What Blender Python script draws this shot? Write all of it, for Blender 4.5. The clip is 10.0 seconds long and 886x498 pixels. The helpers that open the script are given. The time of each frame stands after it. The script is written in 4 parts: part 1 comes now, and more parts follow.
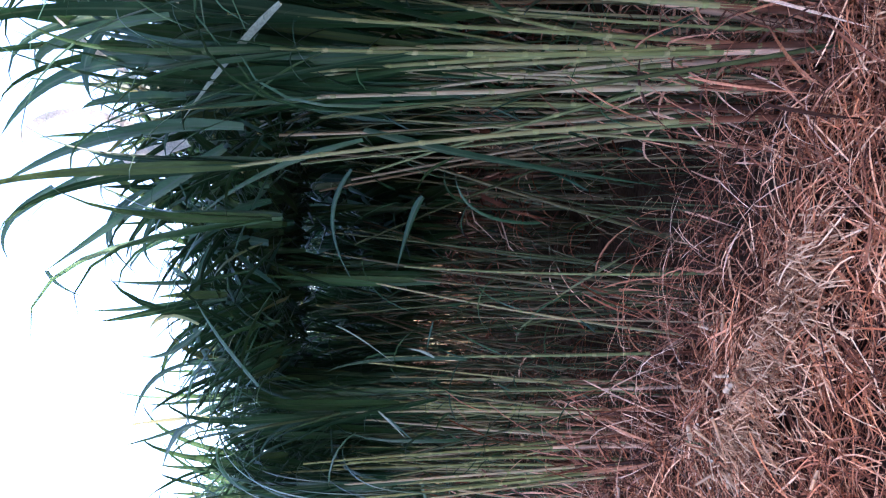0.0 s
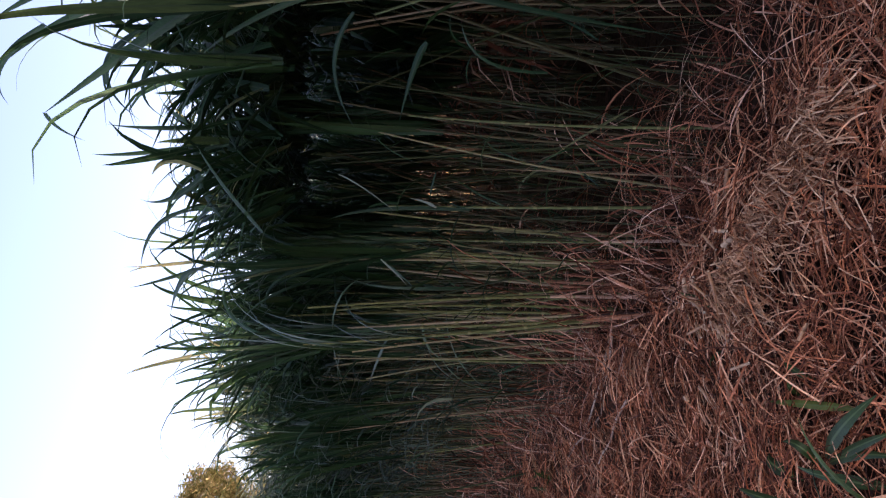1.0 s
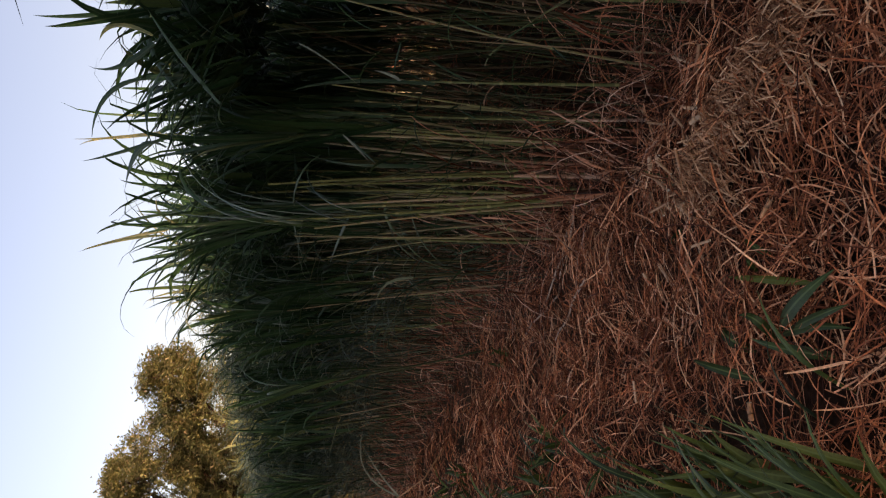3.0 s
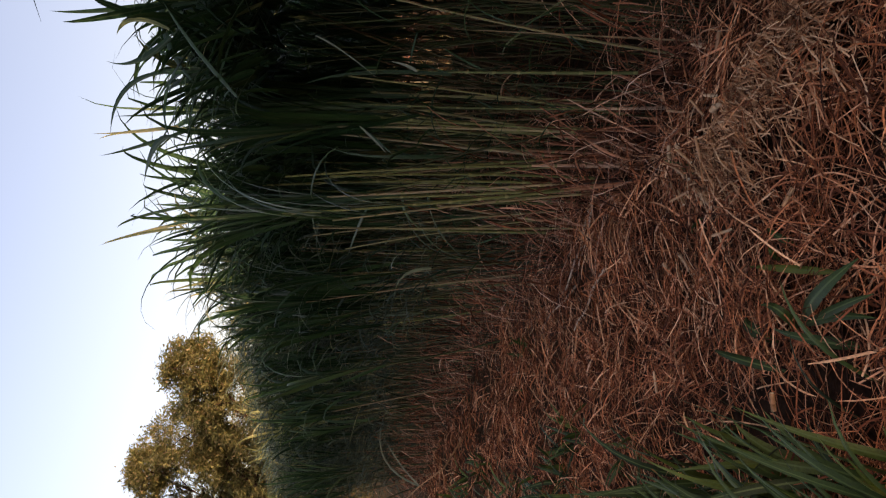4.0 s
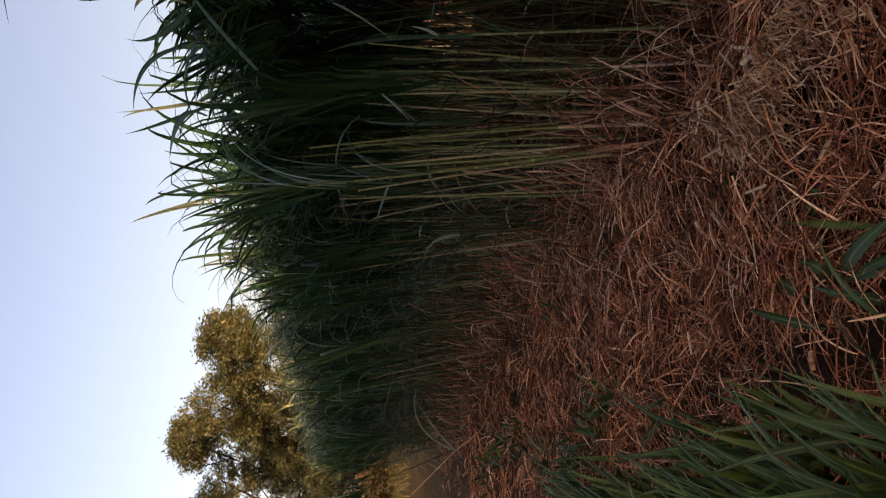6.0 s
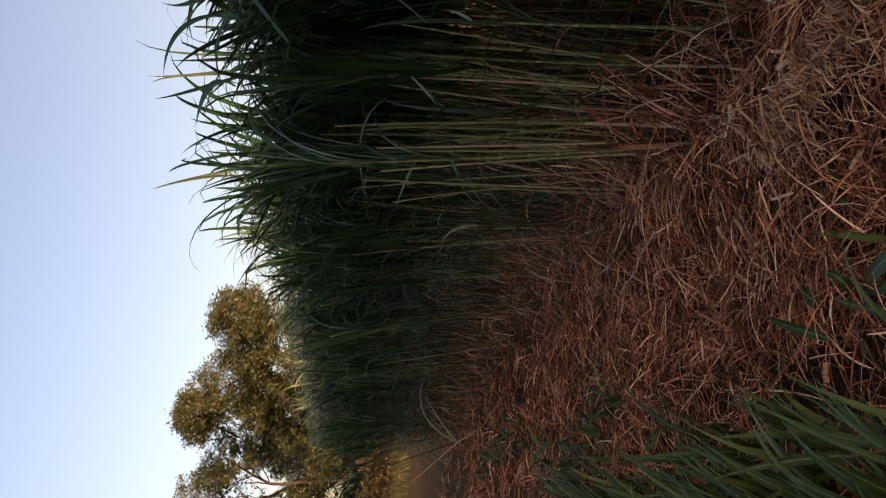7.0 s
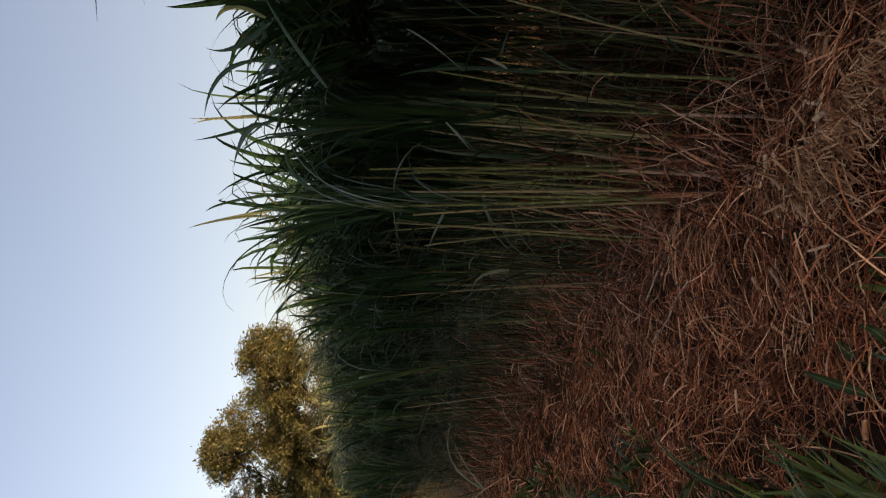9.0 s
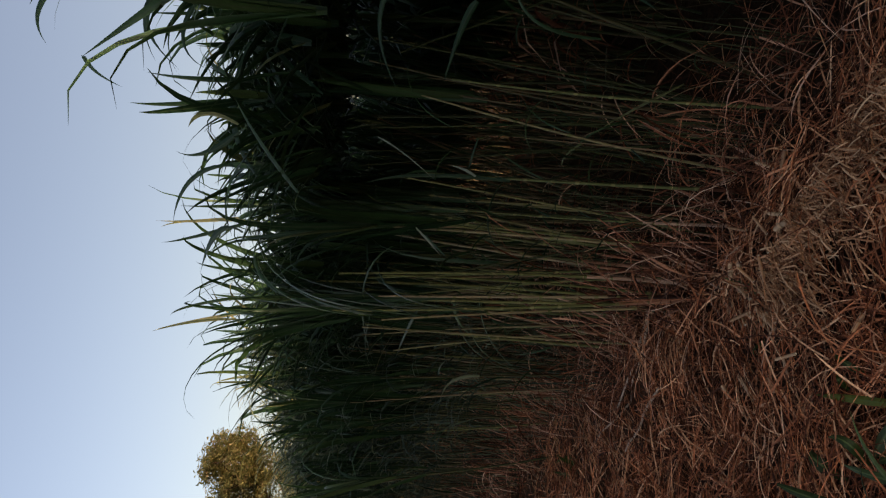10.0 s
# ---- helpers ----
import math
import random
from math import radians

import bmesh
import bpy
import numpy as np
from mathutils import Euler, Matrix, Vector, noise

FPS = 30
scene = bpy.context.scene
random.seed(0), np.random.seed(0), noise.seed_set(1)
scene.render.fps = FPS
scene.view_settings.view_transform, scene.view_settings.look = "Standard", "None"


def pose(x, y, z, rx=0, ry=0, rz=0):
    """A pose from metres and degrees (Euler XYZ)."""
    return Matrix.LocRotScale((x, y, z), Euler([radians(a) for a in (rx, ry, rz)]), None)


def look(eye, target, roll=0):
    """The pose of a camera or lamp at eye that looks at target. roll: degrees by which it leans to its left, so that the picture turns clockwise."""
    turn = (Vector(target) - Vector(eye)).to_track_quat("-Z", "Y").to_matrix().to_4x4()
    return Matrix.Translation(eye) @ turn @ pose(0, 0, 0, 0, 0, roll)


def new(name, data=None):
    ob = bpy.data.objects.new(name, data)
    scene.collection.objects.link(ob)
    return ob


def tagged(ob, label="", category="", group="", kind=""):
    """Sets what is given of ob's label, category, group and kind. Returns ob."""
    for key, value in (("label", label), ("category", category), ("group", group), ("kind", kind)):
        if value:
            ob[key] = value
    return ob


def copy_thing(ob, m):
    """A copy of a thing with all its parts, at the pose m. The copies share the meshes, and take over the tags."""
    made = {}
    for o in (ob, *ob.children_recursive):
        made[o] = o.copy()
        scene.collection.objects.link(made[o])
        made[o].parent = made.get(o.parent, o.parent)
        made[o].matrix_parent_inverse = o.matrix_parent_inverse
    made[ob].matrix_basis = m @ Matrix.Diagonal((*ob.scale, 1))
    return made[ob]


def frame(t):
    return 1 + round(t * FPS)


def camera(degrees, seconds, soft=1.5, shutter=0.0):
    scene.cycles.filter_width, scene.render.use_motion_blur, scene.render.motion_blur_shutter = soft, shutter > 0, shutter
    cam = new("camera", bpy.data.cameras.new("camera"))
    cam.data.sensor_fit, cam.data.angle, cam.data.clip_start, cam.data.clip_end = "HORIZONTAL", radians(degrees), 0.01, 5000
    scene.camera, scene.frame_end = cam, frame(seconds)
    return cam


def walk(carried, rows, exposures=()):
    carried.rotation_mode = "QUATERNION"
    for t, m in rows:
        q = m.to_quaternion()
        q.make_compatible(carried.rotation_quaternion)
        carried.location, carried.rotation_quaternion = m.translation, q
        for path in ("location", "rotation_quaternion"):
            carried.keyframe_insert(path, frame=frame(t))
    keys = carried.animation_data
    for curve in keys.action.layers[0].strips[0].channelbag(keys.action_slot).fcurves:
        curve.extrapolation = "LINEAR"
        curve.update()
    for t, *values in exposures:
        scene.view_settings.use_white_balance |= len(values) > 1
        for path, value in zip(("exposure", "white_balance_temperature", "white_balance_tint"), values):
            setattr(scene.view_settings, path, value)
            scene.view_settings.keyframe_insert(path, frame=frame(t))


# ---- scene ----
cam = camera(58.0, 10.0, soft=1.2)
PATH = [
    (0, (0.048, 0.146, 1.133), (0.0060, 2.1372, 0.9535), -87.98),
    (0.5, (0.044, 0.144, 1.129), (-0.1854, 2.1248, 0.9751), -88.13),
    (1, (0.044, 0.150, 1.134), (-0.3653, 2.0991, 0.9468), -87.93),
    (1.5, (0.037, 0.159, 1.142), (-0.4524, 2.0907, 0.9704), -87.64),
    (2, (0.032, 0.160, 1.144), (-0.5688, 2.0631, 1.0109), -88.56),
    (2.5, (0.015, 0.164, 1.140), (-0.6362, 2.0496, 0.9938), -87.59),
    (2.7, (0.010, 0.168, 1.150), (-0.6679, 2.0243, 0.8424), -88.32),
    (3.8, (0.013, 0.180, 1.152), (-0.6780, 2.0386, 0.8885), -88.77),
    (4, (0.013, 0.181, 1.151), (-0.6923, 2.0346, 0.8919), -88.97),
    (4.5, (0.012, 0.181, 1.153), (-0.7038, 2.0317, 0.8991), -89.65),
    (5, (0.009, 0.191, 1.146), (-0.7563, 2.0229, 0.9045), -90.65),
    (5.2, (0.007, 0.193, 1.151), (-0.7462, 2.0324, 0.9272), -90.13),
    (6.3, (0.011, 0.204, 1.144), (-0.7929, 2.0274, 0.9670), -91.22),
    (6.5, (0.005, 0.197, 1.154), (-0.8250, 2.0086, 0.9828), -90.04),
    (7, (-0.016, 0.200, 1.149), (-0.8199, 2.0256, 1.0015), -87.06),
    (7.5, (-0.025, 0.208, 1.143), (-0.8170, 2.0427, 1.0687), -86.04),
    (8, (-0.016, 0.191, 1.152), (-0.7686, 2.0443, 1.1606), -85.68),
    (8.5, (-0.009, 0.189, 1.154), (-0.7435, 2.0494, 1.1289), -86.17),
    (9, (-0.011, 0.197, 1.151), (-0.7216, 2.0649, 1.0870), -85.67),
    (9.5, (-0.011, 0.205, 1.146), (-0.6703, 2.0907, 1.0524), -85.62),
    (10, (-0.008, 0.210, 1.140), (-0.4672, 2.1536, 1.0286), -84.84),
]
EXPOSURE = [(t, stops, kelvin, tint) for t, stops, kelvin, tint in ((0, 3.65, 5200, 38), (0.5, 2.85, 5750, 40), (1, 2.18, 6050, 43), (1.5, 1.95, 6500, 42), (2.5, 1.5, 7200, 38), (4, 1.6, 7300, 36), (5.2, 1.5, 7300, 36), (6.5, 1.42, 7200, 33), (7.5, 1.36, 7050, 30), (8, 1.62, 7250, 25), (8.7, 1.48, 7450, 27), (9, 1.24, 7450, 29), (10, 1.12, 7200, 27))]
walk(cam, [(t, look(eye, target, roll)) for t, eye, target, roll in PATH], EXPOSURE)

# ---- light ----
SUN_AZIMUTH, SUN_HEIGHT = radians(106), radians(9)
world = bpy.data.worlds.new("evening_sky")
scene.world = world
world.use_nodes = True
sky = world.node_tree.nodes.new("ShaderNodeTexSky")
sky.sky_type, sky.sun_disc = "NISHITA", False
sky.sun_elevation, sky.sun_rotation = SUN_HEIGHT, SUN_AZIMUTH
sky.air_density, sky.dust_density, sky.ozone_density = 1.0, 3.0, 1.0
background = world.node_tree.nodes["Background"]
background.inputs["Strength"].default_value = 0.15
world.node_tree.links.new(sky.outputs["Color"], background.inputs["Color"])

sun = new("sun", bpy.data.lights.new("sun", "SUN"))
sun.data.energy, sun.data.angle, sun.data.color = 2.6, radians(0.6), (1.0, 0.86, 0.66)
to_sun = Vector((math.sin(SUN_AZIMUTH) * math.cos(SUN_HEIGHT), math.cos(SUN_AZIMUTH) * math.cos(SUN_HEIGHT), math.sin(SUN_HEIGHT)))
sun.matrix_world = look(to_sun * 60, (0, 0, 0))


# ---- materials ----
def surface(name, colours, rough=0.6, grain=(60, 6), mottle=0.35, islands=False, thin=0.0, rib=None, bump=0.15, stretch=(1, 1, 1), gloss=0.3):
    """A plant or soil surface: a tone picked piece by piece, mottled at two scales, with fine relief; thin lets light through; rib is the colour of a midrib."""
    m = bpy.data.materials.new(name)
    m.use_nodes = True
    n, link = m.node_tree.nodes, m.node_tree.links.new
    bsdf, out = n["Principled BSDF"], n["Material Output"]
    pick = n.new("ShaderNodeNewGeometry" if islands else "ShaderNodeObjectInfo")
    ramp = n.new("ShaderNodeValToRGB")
    while len(ramp.color_ramp.elements) < len(colours):
        ramp.color_ramp.elements.new(0.5)
    for k, (at, colour) in enumerate(colours):
        ramp.color_ramp.elements[k].position = at
        ramp.color_ramp.elements[k].color = (*colour, 1)
    link(pick.outputs["Random Per Island" if islands else "Random"], ramp.inputs["Fac"])
    place = n.new("ShaderNodeTexCoord")
    scale = n.new("ShaderNodeMapping")
    scale.inputs["Scale"].default_value = stretch
    link(place.outputs["Object"], scale.inputs["Vector"])
    shade = ramp.outputs["Color"]
    heights = []
    for size, part_of in zip(grain, (1.0, 0.8)):
        speck = n.new("ShaderNodeTexNoise")
        speck.inputs["Scale"].default_value, speck.inputs["Detail"].default_value = size, 4
        link(scale.outputs["Vector"], speck.inputs["Vector"])
        spread = n.new("ShaderNodeMapRange")
        spread.inputs["From Min"].default_value, spread.inputs["From Max"].default_value = 0.3, 0.7
        spread.inputs["To Min"].default_value, spread.inputs["To Max"].default_value = 1 - mottle * part_of, 1 + mottle * part_of
        link(speck.outputs["Fac"], spread.inputs["Value"])
        times = n.new("ShaderNodeVectorMath")
        times.operation = "SCALE"
        link(shade, times.inputs[0])
        link(spread.outputs["Result"], times.inputs["Scale"])
        shade = times.outputs["Vector"]
        heights.append(speck.outputs["Fac"])
    if rib:
        uv = n.new("ShaderNodeUVMap")
        split = n.new("ShaderNodeSeparateXYZ")
        link(uv.outputs["UV"], split.inputs["Vector"])
        away = n.new("ShaderNodeMath")
        away.operation = "SUBTRACT"
        away.inputs[1].default_value = 0.5
        link(split.outputs["X"], away.inputs[0])
        size = n.new("ShaderNodeMath")
        size.operation = "ABSOLUTE"
        link(away.outputs[0], size.inputs[0])
        near = n.new("ShaderNodeMapRange")
        near.inputs["From Min"].default_value, near.inputs["From Max"].default_value = 0.05, 0.11
        near.inputs["To Min"].default_value, near.inputs["To Max"].default_value = 0.75, 0.0
        link(size.outputs[0], near.inputs["Value"])
        mix = n.new("ShaderNodeMix")
        mix.data_type = "RGBA"
        link(near.outputs["Result"], mix.inputs[0])
        link(shade, mix.inputs[6])
        mix.inputs[7].default_value = (*rib, 1)
        shade = mix.outputs[2]
    link(shade, bsdf.inputs["Base Color"])
    bsdf.inputs["Roughness"].default_value, bsdf.inputs["Specular IOR Level"].default_value = rough, gloss
    if bump:
        relief = n.new("ShaderNodeBump")
        relief.inputs["Strength"].default_value, relief.inputs["Distance"].default_value = bump, 0.004
        link(heights[0], relief.inputs["Height"])
        link(relief.outputs["Normal"], bsdf.inputs["Normal"])
    if thin:
        glow = n.new("ShaderNodeBsdfTranslucent")
        link(shade, glow.inputs["Color"])
        blend = n.new("ShaderNodeMixShader")
        blend.inputs["Fac"].default_value = thin
        link(bsdf.outputs["BSDF"], blend.inputs[1])
        link(glow.outputs["BSDF"], blend.inputs[2])
        link(blend.outputs["Shader"], out.inputs["Surface"])
    return m


LEAF_TONES = [(0.0, (0.010, 0.032, 0.013)), (0.5, (0.016, 0.048, 0.017)), (0.86, (0.030, 0.070, 0.021)), (0.97, (0.06, 0.095, 0.030)), (1.0, (0.14, 0.14, 0.055))]
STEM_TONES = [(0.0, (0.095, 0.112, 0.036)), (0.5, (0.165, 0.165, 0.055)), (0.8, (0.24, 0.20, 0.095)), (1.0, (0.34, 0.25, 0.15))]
# Stem tones darkened: the shade inside the stand is put into the colour.
SHADED_STEM_TONES = [(0.0, (0.025, 0.033, 0.011)), (0.45, (0.055, 0.066, 0.021)), (0.65, (0.085, 0.070, 0.028)), (0.85, (0.16, 0.105, 0.052)), (1.0, (0.30, 0.21, 0.12))]
DRY_TONES = [(0.0, (0.035, 0.013, 0.007)), (0.4, (0.19, 0.062, 0.029)), (0.72, (0.42, 0.175, 0.092)), (1.0, (0.66, 0.42, 0.28))]
STRAW_TONES = [(0.0, (0.035, 0.012, 0.006)), (0.3, (0.24, 0.075, 0.032)), (0.7, (0.57, 0.210, 0.090)), (1.0, (0.85, 0.50, 0.27))]
WEED_TONES = [(0.0, (0.018, 0.036, 0.007)), (0.6, (0.042, 0.078, 0.013)), (1.0, (0.12, 0.15, 0.024))]
TREE_TONES = [(0.0, (0.15, 0.155, 0.060)), (0.5, (0.23, 0.225, 0.088)), (0.85, (0.31, 0.27, 0.115)), (1.0, (0.38, 0.28, 0.15))]
GRAIN = (1, 1, 0.06)
leaf_mat = surface("grass_leaf", LEAF_TONES, 0.42, (240, 9), 0.2, thin=0.2, rib=(0.045, 0.070, 0.034), stretch=GRAIN, gloss=0.2)
leaves_mat = surface("grass_leaf_mass", LEAF_TONES, 0.42, (240, 9), 0.2, islands=True, thin=0.2, rib=(0.045, 0.070, 0.034), stretch=GRAIN, gloss=0.2)
stem_mat = surface("grass_stem", STEM_TONES, 0.5, (160, 7), 0.3, stretch=GRAIN)
shaded_stems_mat = surface("grass_stem_mass", SHADED_STEM_TONES, 0.5, (160, 7), 0.3, islands=True, stretch=GRAIN)
node_mat = surface("stem_node", [(0, (0.16, 0.17, 0.06)), (1, (0.25, 0.22, 0.10))], 0.6, gloss=0.15)
sheath_mat = surface("dry_sheath", DRY_TONES, 0.75, (150, 8), 0.35, thin=0.15, stretch=GRAIN)
dry_mat = surface("dry_leaf_mass", DRY_TONES, 0.75, (150, 8), 0.35, islands=True, thin=0.08, gloss=0.12)
straw_mat = surface("straw", STRAW_TONES, 0.7, (130, 7), 0.4, islands=True, thin=0.05, gloss=0.12)
cut_mat = surface("cut_stem", [(0, (0.34, 0.17, 0.08)), (0.6, (0.50, 0.28, 0.14)), (1, (0.64, 0.42, 0.24))], 0.65, (90, 12), 0.25)
pith_mat = surface("pale_pith", [(0, (0.60, 0.46, 0.30)), (1, (0.74, 0.60, 0.42))], 0.8)
weed_mat = surface("weed_leaf", WEED_TONES, 0.5, (180, 10), 0.2, thin=0.3, rib=(0.12, 0.18, 0.05), gloss=0.35)
bark_mat = surface("bark", [(0, (0.060, 0.032, 0.018)), (1, (0.11, 0.058, 0.032))], 0.9, (30, 4), 0.4, bump=0.6)
crown_mat = surface("tree_leaf", TREE_TONES, 0.7, (6, 0.8), 0.3, islands=True, thin=0.5, bump=0, gloss=0.08)
bush_mat = surface("bush_leaf", [(0, (0.025, 0.045, 0.018)), (0.7, (0.05, 0.075, 0.028)), (1, (0.09, 0.10, 0.03))], 0.6, (6, 0.8), 0.25, islands=True, thin=0.25, bump=0)
rust_mat = surface("rusty_bush_leaf", [(0, (0.07, 0.050, 0.018)), (0.6, (0.13, 0.090, 0.030)), (1, (0.20, 0.13, 0.045))], 0.7, (6, 0.8), 0.25, islands=True, thin=0.2, bump=0)
pale_mat = surface("bleached_leaf", [(0, (0.45, 0.40, 0.31)), (1, (0.66, 0.61, 0.50))], 0.7, (200, 12), 0.25, thin=0.3, gloss=0.15)
# Yellow of bleached leaves, and of sunlight painted on the far stalks.
yellow_mat = surface("yellow_sunlit_leaf", [(0, (0.15, 0.17, 0.055)), (0.6, (0.27, 0.27, 0.10)), (1, (0.38, 0.34, 0.14))], 0.5, (240, 9), 0.2, thin=0.35, rib=(0.35, 0.32, 0.14), stretch=GRAIN, gloss=0.2)
# Pale tones carry the sky light and haze on the far leaves.
skylit_mat = surface("skylit_leaf", [(0, (0.030, 0.052, 0.034)), (0.5, (0.060, 0.090, 0.058)), (0.85, (0.12, 0.155, 0.095)), (1, (0.22, 0.22, 0.10))], 0.5, (240, 9), 0.2, islands=True, thin=0.25, stretch=GRAIN, gloss=0.3)
faded_mat = surface("faded_leaf", [(0, (0.13, 0.15, 0.10)), (1, (0.22, 0.23, 0.16))], 0.6, (200, 12), 0.25, thin=0.2, gloss=0.2)
stick_mat = surface("dead_stick", [(0, (0.40, 0.25, 0.16)), (1, (0.50, 0.34, 0.22))], 0.8, (70, 8), 0.35)


def ground_surface():
    """Dark soil under the straw, bare brown plough land further out, dry pale grass beyond."""
    m = bpy.data.materials.new("soil")
    m.use_nodes = True
    n, link = m.node_tree.nodes, m.node_tree.links.new
    bsdf = n["Principled BSDF"]
    place = n.new("ShaderNodeTexCoord")
    split = n.new("ShaderNodeSeparateXYZ")
    link(place.outputs["Object"], split.inputs["Vector"])
    wave = n.new("ShaderNodeTexNoise")
    wave.inputs["Scale"].default_value = 0.6
    link(place.outputs["Object"], wave.inputs["Vector"])
    far = n.new("ShaderNodeMath")
    far.operation = "MULTIPLY_ADD"
    far.inputs[1].default_value = 1.5
    link(wave.outputs["Fac"], far.inputs[0])
    link(split.outputs["Y"], far.inputs[2])
    zones = n.new("ShaderNodeValToRGB")
    span = n.new("ShaderNodeMapRange")
    span.inputs["From Max"].default_value = 60
    link(far.outputs[0], span.inputs["Value"])
    link(span.outputs["Result"], zones.inputs["Fac"])
    tones = [(0.04, (0.032, 0.016, 0.009)), (0.08, (0.062, 0.034, 0.018)), (0.15, (0.060, 0.035, 0.012)), (0.34, (0.070, 0.042, 0.014)), (0.37, (0.12, 0.085, 0.032)), (1.0, (0.16, 0.115, 0.05))]
    while len(zones.color_ramp.elements) < len(tones):
        zones.color_ramp.elements.new(0.5)
    for k, (at, colour) in enumerate(tones):
        zones.color_ramp.elements[k].position, zones.color_ramp.elements[k].color = at, (*colour, 1)
    shade, heights = zones.outputs["Color"], []
    for size in (45, 5):
        speck = n.new("ShaderNodeTexNoise")
        speck.inputs["Scale"].default_value, speck.inputs["Detail"].default_value = size, 6
        link(place.outputs["Object"], speck.inputs["Vector"])
        spread = n.new("ShaderNodeMapRange")
        spread.inputs["From Min"].default_value, spread.inputs["From Max"].default_value = 0.3, 0.7
        spread.inputs["To Min"].default_value, spread.inputs["To Max"].default_value = 0.6, 1.4
        link(speck.outputs["Fac"], spread.inputs["Value"])
        times = n.new("ShaderNodeVectorMath")
        times.operation = "SCALE"
        link(shade, times.inputs[0])
        link(spread.outputs["Result"], times.inputs["Scale"])
        shade = times.outputs["Vector"]
        heights.append(speck.outputs["Fac"])
    link(shade, bsdf.inputs["Base Color"])
    bsdf.inputs["Roughness"].default_value, bsdf.inputs["Specular IOR Level"].default_value = 0.95, 0.05
    relief = n.new("ShaderNodeBump")
    relief.inputs["Strength"].default_value, relief.inputs["Distance"].default_value = 0.7, 0.02
    link(heights[0], relief.inputs["Height"])
    link(relief.outputs["Normal"], bsdf.inputs["Normal"])
    return m


soil_mat = ground_surface()


# ---- mesh helpers ----
class Shape:
    """Gathers strips and tubes of quads into one mesh."""

    def __init__(self):
        self.v, self.f, self.uv, self.count = [], [], [], 0

    def add(self, v, f, uv):
        self.v.append(v)
        self.f.append(f + self.count)
        self.uv.append(uv)
        self.count += len(v)

    def arrays(self):
        return np.concatenate(self.v), np.concatenate(self.f), np.concatenate(self.uv)

    def mesh(self, name, material):
        v, f, uv = self.arrays()
        me = bpy.data.meshes.new(name)
        me.vertices.add(len(v))
        me.vertices.foreach_set("co", v.astype(np.float32).ravel())
        me.loops.add(f.size)
        me.loops.foreach_set("vertex_index", f.astype(np.int32).ravel())
        me.polygons.add(len(f))
        me.polygons.foreach_set("loop_start", np.arange(0, f.size, 4, dtype=np.int32))
        me.polygons.foreach_set("use_smooth", np.ones(len(f), dtype=bool))
        me.update(calc_edges=True)
        layer = me.uv_layers.new(name="UVMap")
        layer.data.foreach_set("uv", uv[f.ravel()].astype(np.float32).ravel())
        me.materials.append(material)
        return me


def strips(pts, side, normal, width, fold):
    """Folded ribbons, three points across: pts, side and normal are (count, points, 3), width (count, points)."""
    k, n = pts.shape[:2]
    half = side * width[..., None] / 2
    lift = normal * (width * fold)[..., None]
    v = np.stack([pts - half + lift, pts, pts + half + lift], 2)
    across, along = np.meshgrid([0.0, 0.5, 1.0], np.linspace(0, 1, n))
    uv = np.tile(np.stack([across, along], -1).reshape(-1, 2), (k, 1))
    a = (np.arange(n - 1)[:, None] * 3 + np.arange(2)).ravel()
    quad = np.stack([a, a + 1, a + 4, a + 3], 1)
    f = (quad[None] + (np.arange(k) * n * 3)[:, None, None]).reshape(-1, 4)
    return v.reshape(-1, 3), f, uv


def blades(at, az, th0, th1, length, width, n=9, fold=0.18, twist=None, curl=None, bend=1.6, base=0.5, tip=1.0):
    """Leaf blades that rise from at with the lean th0 and bow to the lean th1 (from upright), heading az."""
    at, az, th0, th1, length, width = (np.asarray(a, float) for a in (at, az, th0, th1, length, width))
    k = len(az)
    t = np.linspace(0, 1, n + 1)
    lean = th0[:, None] + (th1 - th0)[:, None] * t**bend
    head = az[:, None] + (np.zeros(k) if curl is None else curl)[:, None] * t
    way = np.stack([np.sin(lean) * np.cos(head), np.sin(lean) * np.sin(head), np.cos(lean)], -1)
    pts = at[:, None] + np.concatenate([np.zeros((k, 1, 3)), np.cumsum((way[:, :-1] + way[:, 1:]) / 2, 1)], 1) * (length / n)[:, None, None]
    level = np.stack([-np.sin(head), np.cos(head), 0 * head], -1)
    up = np.cross(way, level)
    turn = (np.zeros(k) if twist is None else twist)[:, None] * t
    side = level * np.cos(turn)[..., None] + up * np.sin(turn)[..., None]
    wide = np.minimum(1, base + 2.2 * t) * (1 - tip * t**1.8)
    return strips(pts, side, np.cross(way, side) * -1, width[:, None] * np.maximum(wide, 0.03), fold)


